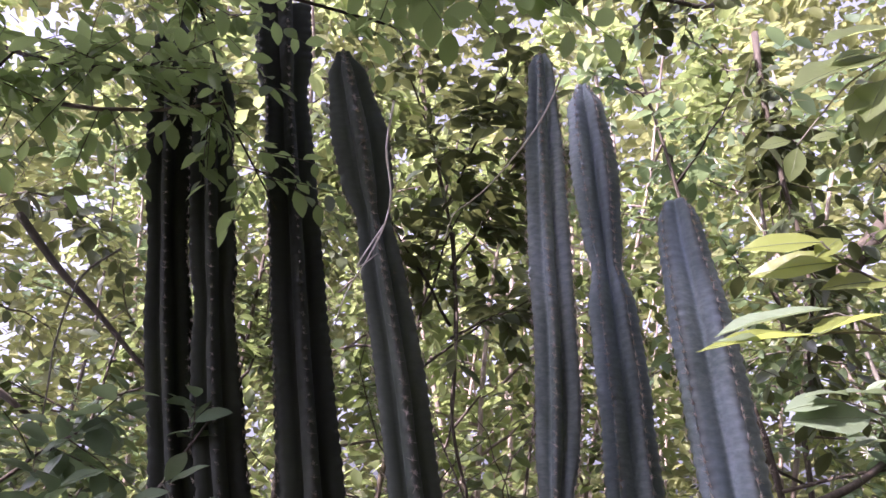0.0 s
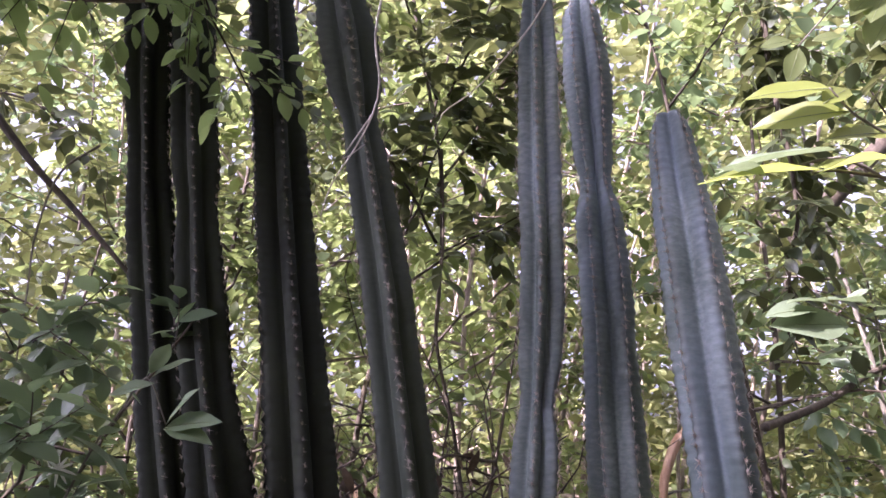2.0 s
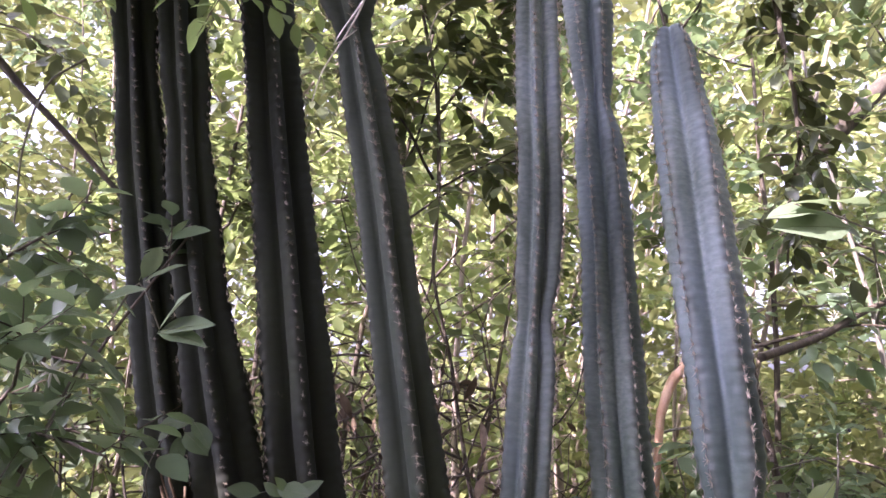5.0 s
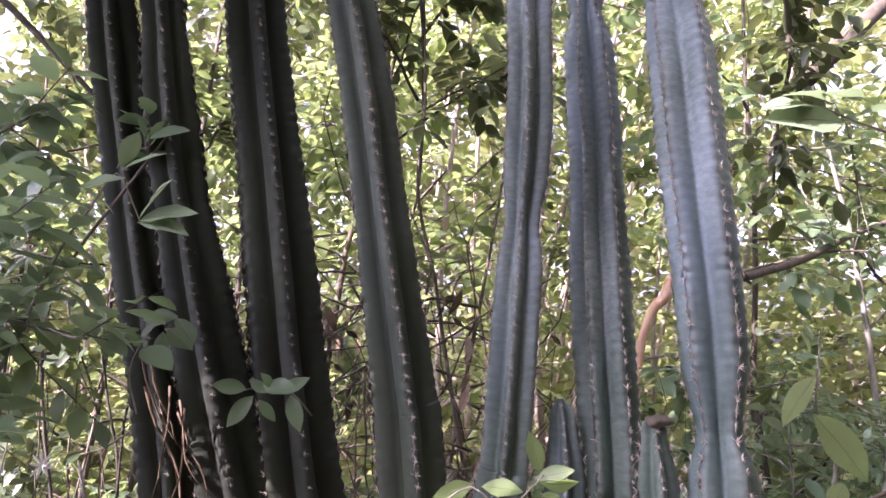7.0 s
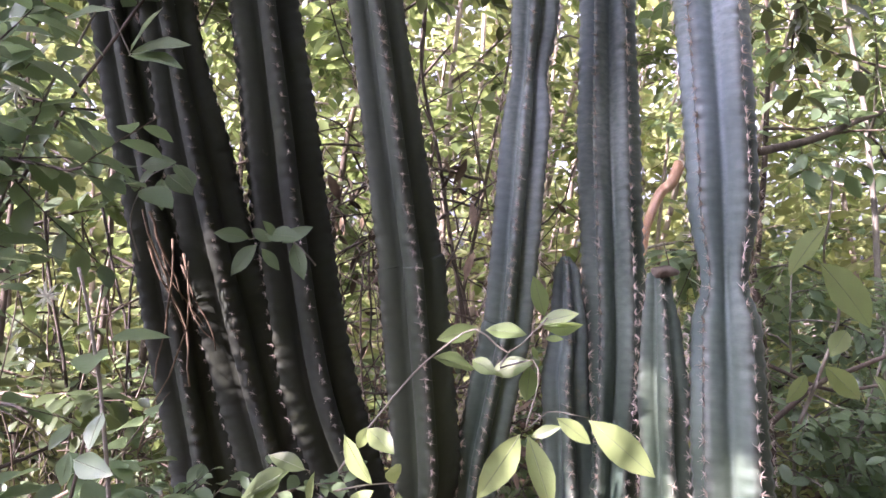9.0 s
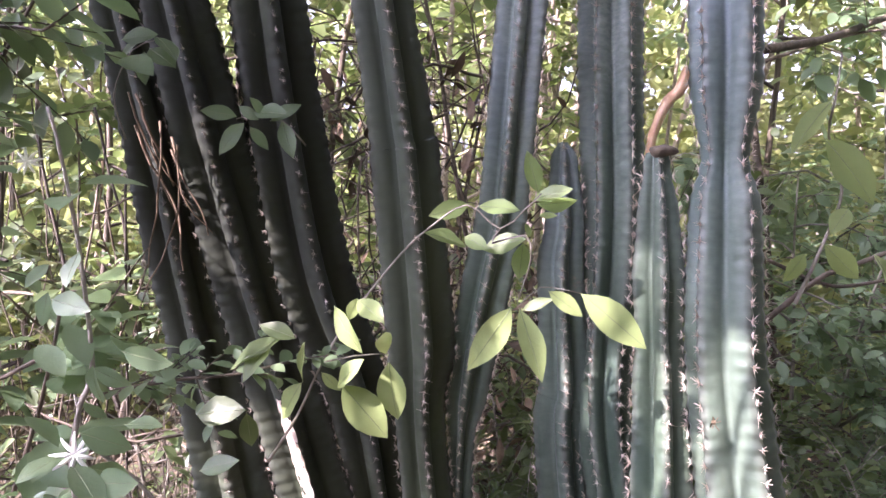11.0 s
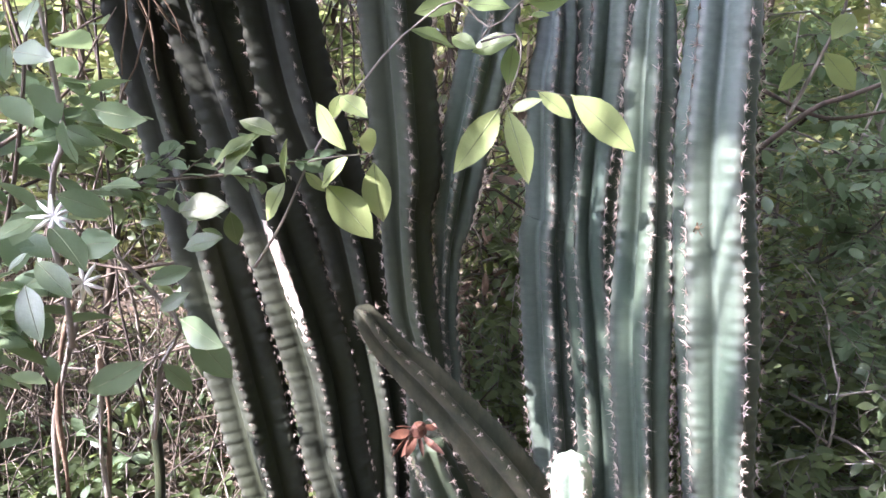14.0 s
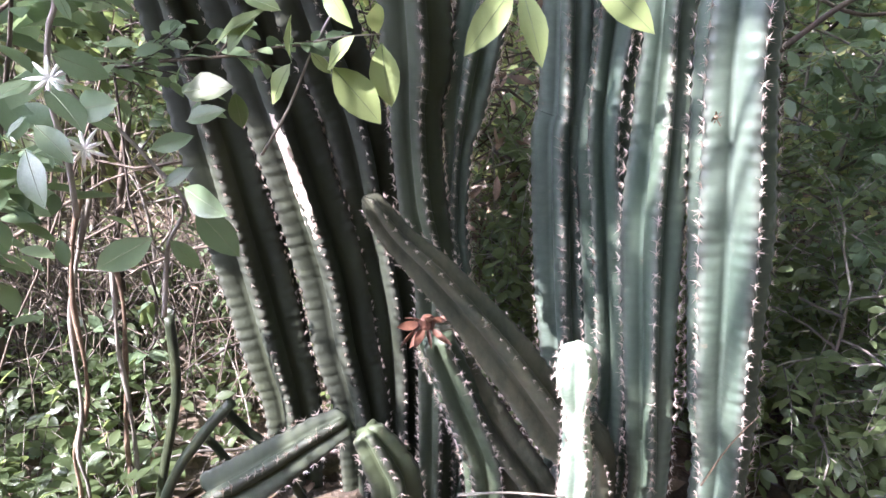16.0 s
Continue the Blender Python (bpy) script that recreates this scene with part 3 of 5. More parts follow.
cactus("leaning brown-green cactus stem with a withered tip", [(-0.050, 1.337, 1.001, 0.010), (-0.035, 1.339, 0.986, 0.026), (0.004, 1.343, 0.927, 0.034), (0.098, 1.351, 0.825, 0.046), (0.225, 1.368, 0.660, 0.060), (0.334, 1.402, 0.492, 0.069), (0.422, 1.420, 0.361, 0.070)], 30, 0.1, seed=10, material=M_CORK, spine=0.009)
cactus("old corky brown cactus trunk, leaning and cracked", [(0.076, 1.514, 0.652, 0.049), (0.121, 1.511, 0.564, 0.058), (0.216, 1.504, 0.390, 0.068), (0.319, 1.500, 0.216, 0.067)], 10, 0.0, seed=11, material=M_CORK, spine=0.007)
cactus("small pale green cactus shoot with a pinched waist", [(0.321, 1.226, 0.776, 0.012), (0.322, 1.227, 0.765, 0.028), (0.324, 1.229, 0.735, 0.038), (0.326, 1.230, 0.700, 0.040), (0.329, 1.232, 0.668, 0.032), (0.331, 1.233, 0.645, 0.025), (0.337, 1.237, 0.585, 0.027), (0.347, 1.243, 0.449, 0.033)], 22, 0.8, seed=12, material=M_SHOOT, pitch=0.020, depth=0.34, spine=0.010)
cactus("fallen cactus stem lying across the base of the clump", [(-0.109, 1.450, 0.466, 0.037), (-0.175, 1.450, 0.422, 0.047), (-0.278, 1.450, 0.348, 0.058), (-0.410, 1.450, 0.263, 0.064)], 40, 0.08, seed=13, to_ground=False, bark=0.6)
cactus("stumpy cut cactus stem with a brown scarred top", [(-0.062, 1.430, 0.455, 0.041), (-0.026, 1.430, 0.385, 0.057), (-0.002, 1.430, 0.293, 0.063)], 15, 0.1, seed=14)
cactus("low mottled green cactus stem at the foot of the clump", [(0.082, 1.480, 0.650, 0.043), (0.147, 1.480, 0.482, 0.053), (0.205, 1.480, 0.299, 0.057)], 35, 0.2, seed=15)



def sunlit_torn_bark():
    """A ragged pale tear along one rib of the second column, its colour brightened for the sun patch there."""
    rng = np.random.default_rng(41)
    v, f, rows, across = [], [], 44, 7
    for k in range(rows):
        z = 1.08 - 0.40 * k / (rows - 1)
        cx, cy = -0.361 + (1.401 - z) * 0.2466, 1.766 + (1.401 - z) * 0.1196
        crest, groove = Vector((cx + 0.017, cy - 0.099, z)), Vector((cx - 0.016, cy - 0.050, z))
        taper = math.sin(math.pi * min(max(k / (rows - 1), 0.03), 0.97)) ** 0.5
        lo = 0.04 + 0.16 * noise.noise((z * 38, 1.7, 0)) + 0.25 * (1 - taper)
        hi = 0.88 + 0.28 * noise.noise((z * 31, 5.2, 0)) - 0.3 * (1 - taper)
        for q in range(across):
            u = lo + (hi - lo) * q / (across - 1)
            rim = 0.004 if 0 < q < across - 1 else -0.008
            v.append(crest.lerp(groove, u) + Vector((-0.83, -0.55, 0.1)) * (rim + 0.003 * noise.noise((z * 90, q * 0.9, 2.0)) + 0.004))
    for k in range(rows - 1):
        for q in range(across - 1):
            o = k * across + q
            f.append((o, o + 1, o + across + 1, o + across))
    part("sunlit_torn_bark", mesh_of("sunlit_torn_bark", v, f, M_SUNLIT_SCAR), second_column, "pale pinkish torn bark, brightened as a sun patch")


sunlit_torn_bark()

# ---- background plants ----
# breaks in the leaf layer, each given by the ends and half-width of the sunlit strip below it
DARK_COLUMN_STRIPS = [
    (-0.39, 1.75, 0.87, -0.36, 1.75, 0.74, 0.028), (-0.36, 1.75, 0.63, -0.33, 1.75, 0.55, 0.028), (-0.31, 1.74, 0.97, -0.21, 1.74, 0.75, 0.045),
    (-0.15, 1.74, 0.83, -0.10, 1.74, 0.70, 0.026), (-0.17, 1.72, 0.58, -0.16, 1.72, 0.47, 0.024), (-0.02, 1.70, 0.39, 0.01, 1.70, 0.30, 0.028),
    (-0.45, 1.66, 1.68, -0.40, 1.66, 1.52, 0.012), (-0.36, 1.66, 1.63, -0.28, 1.66, 1.34, 0.013)]
SHORT_COLUMN_STRIPS = [
    (0.31, 1.22, 0.75, 0.32, 1.22, 0.63, 0.055), (0.33, 1.63, 0.66, 0.33, 1.63, 0.61, 0.015), (0.38, 1.64, 1.15, 0.39, 1.64, 1.09, 0.015),
    (0.46, 1.48, 1.43, 0.45, 1.48, 1.31, 0.015), (0.44, 1.45, 1.19, 0.47, 1.45, 1.02, 0.015), (0.45, 1.44, 0.92, 0.47, 1.44, 0.86, 0.015),
    (0.52, 1.42, 0.63, 0.52, 1.42, 0.52, 0.015), (0.52, 1.45, 1.18, 0.53, 1.45, 1.00, 0.015), (0.58, 1.36, 1.26, 0.59, 1.36, 0.91, 0.015),
    (0.59, 1.36, 0.87, 0.60, 1.36, 0.73, 0.015), (0.69, 1.37, 1.06, 0.69, 1.37, 0.90, 0.015), (0.69, 1.37, 0.80, 0.70, 1.37, 0.54, 0.015)]
FOOT_STRIPS = [
    (0.07, 1.42, 0.73, 0.08, 1.42, 0.70, 0.040), (-0.24, 1.42, 0.43, -0.10, 1.42, 0.49, 0.030), (-0.01, 1.40, 0.44, 0.02, 1.40, 0.35, 0.035),
    (0.21, 1.40, 0.37, 0.23, 1.40, 0.33, 0.030)]
LEAF_STRIPS = [
    (-0.60, 1.61, 1.68, -0.54, 1.62, 1.55, 0.020),
    (0.13, 1.32, 1.27, 0.23, 1.32, 1.28, 0.035), (0.30, 1.32, 1.36, 0.40, 1.32, 1.30, 0.022), (-0.10, 1.30, 1.33, 0.0, 1.30, 1.18, 0.05), (-0.25, 1.28, 1.26, -0.16, 1.28, 1.24, 0.08), (0.08, 1.40, 1.49, 0.28, 1.40, 1.53, 0.028),
    (-0.36, 0.93, 1.15, -0.34, 0.95, 1.30, 0.13), (-0.50, 1.08, 1.00, -0.40, 1.08, 1.26, 0.10), (-1.25, 2.30, 1.05, -0.70, 2.0, 0.45, 0.26), (-1.6, 2.3, 0.7, -1.1, 2.2, 0.3, 0.22),
    (0.60, 1.00, 2.62, 0.80, 1.00, 2.80, 0.18), (0.16, 0.40, 2.10, 0.30, 0.42, 2.16, 0.13), (0.68, 1.26, 2.20, 0.85, 1.26, 2.18, 0.08), (-0.75, 1.55, 0.9, -0.66, 1.6, 0.3, 0.09),
    (-1.4, 2.2, 0.15, -0.65, 1.9, 0.15, 0.13), (-1.0, 1.7, 0.15, -0.7, 1.6, 0.10, 0.14), (-1.8, 2.7, 0.3, -0.6, 2.6, 0.3, 0.24)]


def gap_spots(strips):
    """Round openings side by side along each strip."""
    out = []
    for x0, y0, z0, x1, y1, z1, r in strips:
        a, b = Vector((x0, y0, z0)), Vector((x1, y1, z1))
        m = max(1, math.ceil((b - a).length / (r * 1.2)))
        out += [(tuple(a.lerp(b, k / m)), r) for k in range(m + 1)]
    return out


CROWN_GAPS = gap_spots(DARK_COLUMN_STRIPS + SHORT_COLUMN_STRIPS + FOOT_STRIPS + LEAF_STRIPS)


def sprays_thing(name, label, category, boxes, length, per, leaf, shape, leaf_mat, seed, droop=0.4, group=""):
    """A leafy bough: crooked boughs from one side to the other, with leafy twigs along them."""
    rng = np.random.default_rng(seed)
    wood, green = Soup(), Soup()
    starts, ways = [], []
    for (a, b, r, twigs, wide) in boxes:
        a, b = np.array(a, float), np.array(b, float)
        line = wander(rng, a, b - a, np.linalg.norm(b - a), 8, 0.10)
        wood.tube(line, [r * (1 - 0.8 * j / 8) + 0.0012 for j in range(9)], 5)
        for _ in range(twigs):
            v = rng.uniform(0.3, 8)
            j = min(int(v), 7)
            d = (line[j + 1] - line[j]) / np.linalg.norm(line[j + 1] - line[j])
            starts.append(line[j] + (line[j + 1] - line[j]) * (v - j))
            ways.append(d * 0.6 + rng.normal(0, 1, 3) * wide)
    sprays_into(rng, green, wood, np.array(starts), np.array(ways), length, per, leaf, shape, droop, avoid=CROWN_GAPS)
    root = thing(name, label, category, group)
    part("bough", wood.mesh("bough", M_BARK), root, kind="stuff")
    part("foliage", green.mesh("foliage", leaf_mat), root, kind="stuff")
    return root


YT = "young trees"
# most of these left trees get the darkened leaf, as if in shade
for k, (x, y, h, ln) in enumerate([(-1.75, 2.35, 3.4, 0.25), (-1.2, 2.8, 4.2, 0.1), (-2.2, 4.3, 5.0, 0.2), (-0.75, 3.3, 4.4, 0.1), (-1.7, 3.7, 5.0, 0.1), (-0.25, 3.0, 4.0, -0.1)]):
    plant("tree", "slender young tree with green oval leaves", "tree", (x, y, 0), h, 1.0, 14, 9, 9, 0.085, LEAF_OVAL, M_LEAF if k in (3, 5) else M_LEAF_PALE if k == 2 else M_LEAF_SHADED, M_BARK, 20 + k, (ln, -0.1), 0.02, 0.08, 0.34, group=YT)
for k, (x, y, h) in enumerate([(1.75, 3.3, 4.4), (2.7, 3.5, 4.8), (2.0, 4.4, 5.2)]):
    plant("tree", "young tree with large oval green leaves", "tree", (x, y, 0), h, 0.9, 13, 7, 8, 0.11, LEAF_OVAL, M_LEAF_PALE, M_BARK, 40 + k, (-0.2, 0.1), 0.025, 0.10, 0.36, group="large-leaved young trees")
for k, (x, y, h) in enumerate([(2.1, 3.0, 4.4), (1.1, 3.6, 4.4), (3.2, 4.2, 5.0), (2.9, 2.5, 3.6)]):
    plant("tree", "slender young tree with green oval leaves", "tree", (x, y, 0), h, 0.9, 15, 8, 8, 0.085, LEAF_OVAL, M_LEAF, M_DRY, 50 + k, (0.1, 0.1), 0.02, 0.10, 0.36, group=YT)
# background trees, their sunlit look helped by the raised leaf colour
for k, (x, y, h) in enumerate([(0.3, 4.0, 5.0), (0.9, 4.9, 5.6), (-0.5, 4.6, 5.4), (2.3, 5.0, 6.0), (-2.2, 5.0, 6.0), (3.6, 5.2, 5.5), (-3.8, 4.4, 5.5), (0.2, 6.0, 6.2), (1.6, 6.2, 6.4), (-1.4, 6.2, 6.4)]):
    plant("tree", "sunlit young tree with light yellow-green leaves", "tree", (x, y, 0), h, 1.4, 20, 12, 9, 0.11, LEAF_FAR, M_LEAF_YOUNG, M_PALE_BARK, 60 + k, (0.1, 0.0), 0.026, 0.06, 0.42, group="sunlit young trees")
plant("tree", "shaded young tree with dull green oval leaves", "tree", (-1.35, 2.2, 0), 2.7, 0.75, 15, 9, 9, 0.075, LEAF_OVAL, M_LEAF, M_BARK, 71, (0.25, 0.05), 0.016, 0.2, 0.3, group=YT)
# low bushes
for k, (x, y, h) in enumerate([(1.15, 2.2, 1.5), (1.6, 2.0, 1.3), (2.1, 2.3, 1.6), (0.75, 2.5, 1.5), (1.4, 2.7, 1.7), (2.6, 2.0, 1.4)]):
    plant("bush", "low dense bush with small green leaves", "bush", (x, y, 0), h, 0.6, 17, 9, 10, 0.055, LEAF_OVAL, M_LEAF_PALE, M_DRY, 90 + k, (0, 0), 0.012, 0.02, 0.22, group="low bushes")
for k, (x, y, h) in enumerate([(1.12, 1.75, 0.75), (1.5, 1.65, 0.8), (0.98, 2.1, 0.9), (1.9, 1.75, 1.0), (0.33, 2.2, 0.95), (0.62, 2.3, 1.0)]):
    plant("bush", "low shaded bush with fine dark green leaves", "bush", (x, y, 0), h, 0.5, 20, 12, 10, 0.042, LEAF_OVAL, M_LEAF, M_DRY, 110 + k, (0, 0), 0.010, 0.02, 0.2, group="low bushes")
for k, (x, y, h) in enumerate([(-1.5, 2.1, 1.1), (-0.9, 2.5, 1.2), (-2.0, 2.7, 1.4), (0.1, 2.6, 1.1), (-0.4, 2.7, 1.3), (-2.4, 1.9, 1.3)]):
    plant("bush", "thin low bush with light green leaves", "bush", (x, y, 0), h, 0.6, 15, 8, 8, 0.055, LEAF_OVAL, M_LEAF_PALE, M_DRY, 100 + k, (0, 0), 0.010, 0.05, 0.26, group="low bushes")

# leafy boughs hanging over the column tops
sprays_thing("leafy_bough", "overhanging leafy bough with small oval leaves", "bough",
             [((-2.2, 1.9, 2.9), (-0.75, 1.45, 3.15), 0.014, 30, 0.7), ((-2.0, 1.7, 3.3), (-0.5, 1.4, 3.05), 0.012, 34, 0.7), ((-1.9, 1.8, 2.6), (-0.8, 1.5, 2.75), 0.010, 24, 0.6),
              ((-1.7, 1.6, 3.6), (-0.1, 1.35, 3.35), 0.012, 34, 0.6), ((-0.7, 1.5, 3.4), (-0.42, 1.52, 2.75), 0.004, 16, 0.35), ((-1.2, 1.5, 3.2), (-0.55, 1.42, 2.9), 0.006, 24, 0.45)], 0.26, 9, 0.066, LEAF_OVAL, M_LEAF_FRESH, 301)
sprays_thing("leafy_bough", "overhanging bough with bright young green leaves", "bough",
             [((-0.3, 1.5, 3.6), (0.2, 1.15, 3.12), 0.008, 18, 0.45), ((0.7, 1.6, 3.7), (0.1, 1.2, 3.2), 0.008, 14, 0.4), ((-0.35, 1.2, 3.3), (0.1, 1.0, 2.95), 0.006, 15, 0.4)], 0.22, 8, 0.07, LEAF_ROUND, M_LEAF_FRESH, 302)
sprays_thing("leafy_shoot", "loose leafy shoots with soft green leaves", "climbing plant",
             [((-0.66, 1.15, 0.80), (-0.40, 1.0, 1.46), 0.004, 24, 0.5), ((-0.74, 1.2, 1.22), (-0.32, 1.08, 1.24), 0.004, 18, 0.45), ((-0.80, 1.25, 1.45), (-0.45, 1.05, 1.55), 0.004, 12, 0.45), ((-0.85, 1.3, 0.9), (-0.48, 1.15, 1.1), 0.004, 18, 0.5), ((-0.85, 1.3, 1.7), (-0.6, 1.2, 1.62), 0.004, 12, 0.5)], 0.16, 6, 0.068, LEAF_OVAL, M_LEAF_PALE, 305)
sprays_thing("leafy_shoot", "small-leaved shoot lying over the dark columns", "climbing plant",
             [((-0.50, 1.35, 1.20), (-0.14, 1.3, 1.30), 0.003, 14, 0.4)], 0.11, 6, 0.044, LEAF_OVAL, M_LEAF_PALE, 306)
sprays_thing("leafy_shrub", "thin shrub with broad green leaves beside dark columns", "shrub",
             [((-1.05, 1.62, -0.03), (-0.98, 1.42, 2.35), 0.009, 12, 0.6), ((-1.0, 1.45, 1.72), (-0.55, 1.27, 1.96), 0.005, 19, 0.5), ((-1.0, 1.43, 1.95), (-0.60, 1.3, 2.02), 0.005, 16, 0.5),
              ((-0.98, 1.42, 2.0), (-0.66, 1.3, 2.16), 0.005, 16, 0.5), ((-0.95, 1.4, 1.8), (-0.46, 1.22, 1.80), 0.004, 12, 0.4)], 0.18, 7, 0.08, LEAF_OVAL, M_LEAF_PALE, 307)
sprays_thing("leafy_bough", "dark leafy bough above a cactus tip", "bough",
             [((0.9, 1.8, 3.6), (0.25, 1.5, 3.34), 0.008, 26, 0.5)], 0.2, 8, 0.07, LEAF_OVAL, M_LEAF_SHADED, 303)
sprays_thing("leafy_tree", "slim shaded tree with broad dark green leaves", "tree",
             [((0.0, 2.75, -0.05), (-0.02, 2.75, 3.9), 0.010, 8, 0.8), ((0.03, 2.7, 3.0), (0.55, 2.3, 3.35), 0.006, 22, 0.6), ((0.03, 2.7, 2.75), (-0.35, 2.4, 3.2), 0.006, 18, 0.6),
              ((0.03, 2.7, 2.7), (0.4, 2.4, 2.75), 0.005, 16, 0.6), ((0.02, 2.7, 3.3), (0.2, 2.3, 3.75), 0.006, 22, 0.6), ((0.02, 2.7, 3.4), (-0.3, 2.4, 3.9), 0.006, 16, 0.6)], 0.26, 8, 0.10, LEAF_OVAL, M_LEAF_SHADED, 308)
sprays_thing("leafy_bough", "climbing bough with dark oval leaves hung with vines", "bough",
             [((1.3, 2.3, 3.9), (1.28, 2.2, 2.3), 0.014, 50, 0.6), ((1.9, 2.2, 3.8), (1.0, 2.0, 3.1), 0.010, 30, 0.6)], 0.26, 8, 0.085, LEAF_OVAL, M_LEAF_SHADED, 304)


def shade_tree():
    """The tree beside the viewer whose crown dapples the light on the columns."""
    rng = np.random.default_rng(7)
    wood, green = Soup(), Soup()
    trunk = wander(rng, (-3.5, -1.6, -0.1), (0.05, 0.15, 1), 4.4, 9, 0.04)
    wood.tube(trunk, [0.09 - 0.006 * k for k in range(10)], 9)
    starts, ways = [], []
    for k in range(84):
        p = trunk[7 + k % 3]
        shaded = np.array([rng.uniform(-1.0, 0.95), rng.uniform(1.15, 1.9), rng.uniform(0.3, 3.4)])
        if k % 5 == 0:
            shaded = np.array([rng.uniform(0.15, 0.7), rng.uniform(1.45, 1.9), rng.uniform(2.6, 3.3)])
        goal = shaded + np.array(SUN_DIR) * (rng.normal(4.4, 0.2) - shaded[2]) / SUN_DIR.z
        line = wander(rng, p, goal - p, np.linalg.norm(goal - p) * rng.uniform(0.8, 1.15), 7, 0.10)
        fork = next((j for j in range(3, 8) if in_gap(line[j], CROWN_GAPS)), 8)
        wood.tube(line[:fork], [0.011 - 0.0013 * j for j in range(fork)], 5)
        for _ in range(46):
            v = rng.uniform(5.0, 7)
            j = min(int(v), 6)
            q = line[j] + (line[j + 1] - line[j]) * (v - j)
            if q[2] > 3.8:
                starts.append(q)
                ways.append(rng.normal(0, 1, 3) * [1, 1, 0.3])
    sprays_into(rng, green, wood, np.array(starts), np.array(ways), 0.42, 10, 0.13, LEAF_FAR, 0.1, avoid=CROWN_GAPS)
    root = thing("shade_tree", "spreading forest tree with a leafy crown overhead", "tree")
    part("trunk", wood.mesh("trunk", M_BARK), root)
    part("crown", green.mesh("crown", M_LEAF), root, kind="stuff")


shade_tree()


def second_shade_tree():
    """An unseen tree added behind the viewer to close the sky on the other side."""
    rng = np.random.default_rng(8)
    wood, green = Soup(), Soup()
    trunk = wander(rng, (1.6, -2.6, -0.1), (0.0, 0.05, 1), 4.8, 9, 0.04)
    wood.tube(trunk, [0.08 - 0.005 * k for k in range(10)], 9)
    starts, ways = [], []
    for k in range(60):
        p = trunk[6 + k % 4]
        goal = np.array([1.0, -1.2, 4.6]) + rng.normal(0, 1, 3) * [1.0, 0.9, 0.5]
        line = wander(rng, p, goal - p, np.linalg.norm(goal - p), 7, 0.10)
        wood.tube(line, [0.016 - 0.0019 * j for j in range(8)], 5)
        for _ in range(18):
            v = rng.uniform(2.0, 7)
            j = min(int(v), 6)
            starts.append(line[j] + (line[j + 1] - line[j]) * (v - j))
            ways.append(rng.normal(0, 1, 3) * [1, 1, 0.3])
    sprays_into(rng, green, wood, np.array(starts), np.array(ways), 0.42, 10, 0.15, LEAF_FAR, 0.1)
    root = thing("shade_tree", "unseen leafy tree added behind the viewer to cut skylight", "tree")
    part("trunk", wood.mesh("trunk", M_BARK), root)
    part("crown", green.mesh("crown", M_LEAF_SHADED), root, kind="stuff")


second_shade_tree()


def far_woods(name, label, n, sector, near, far, top, size, seed, gaps):
    rng = np.random.default_rng(seed)
    green = Soup()
    a = rng.uniform(sector[0], sector[1], n)
    d = rng.uniform(near, far, n)
    z = rng.uniform(0, 1, n) ** 1.2 * top
    p = np.c_[d * np.sin(a), d * np.cos(a), z]
    keep = np.array([noise.noise((q[0] * 0.7, q[1] * 0.7, q[2] * 0.7)) > gaps + 0.02 * q[2] for q in p])
    p = p[keep]
    leaves_into(green, LEAF_FAR, p, rng.normal(0, 1, p.shape) * [1, 1, 0.6], np.array([0, 0, 1.0]) + rng.normal(0, 0.7, p.shape), rng.uniform(size[0], size[1], len(p)))
    tagged(new(name, green.mesh(name, M_LEAF_FAR_LIT)), label, "woodland", kind="stuff")


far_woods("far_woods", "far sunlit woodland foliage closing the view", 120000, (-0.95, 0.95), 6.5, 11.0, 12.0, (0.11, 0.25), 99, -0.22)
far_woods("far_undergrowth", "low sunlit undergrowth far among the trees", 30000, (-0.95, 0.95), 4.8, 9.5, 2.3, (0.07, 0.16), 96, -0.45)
# the next two rings stay out of view, added to hold back skylight
far_woods("sky_block_woods", "unseen woodland foliage added beside and behind to cut skylight", 40000, (1.2, 3.9), 3.7, 6.5, 6.0, (0.25, 0.45), 98, -0.7)
far_woods("sky_block_thicket", "unseen low thicket foliage added behind the viewer to cut skylight", 9000, (3.9, 2 * math.pi - 1.0), 3.2, 7.5, 2.2, (0.22, 0.42), 97, -0.6)


# ---- climbing plants in front ----
def stem_line(soup, pts, r, sides=6, r_end=None):
    q = spline([(*p, 0.0) for p in pts], 0.02)[:, :3] if len(pts) > 2 else np.array(pts)
    m = len(q)
    e = r * 0.5 if r_end is None else r_end
    soup.tube(q, [r + (e - r) * k / (m - 1) for k in range(m)], sides)


LEAF_FINE = leaf_shape([(0.05, 0.035), (0.14, 0.12), (0.28, 0.21), (0.44, 0.255), (0.6, 0.245), (0.76, 0.18), (0.89, 0.09), (0.96, 0.03)], 0.22, 0.14)


def big_leaf_mesh(rng, w):
    tv, tf = LEAF_FINE
    v = tv.copy()
    v[:, 1] *= w
    v[:, 2] += 0.02 * np.sin(v[:, 0] * 9 + rng.uniform(0, 6)) * np.abs(v[:, 1]) * 6
    v[:, 2] += rng.uniform(-0.10, 0.06) * v[:, 0] ** 2
    return v, tf


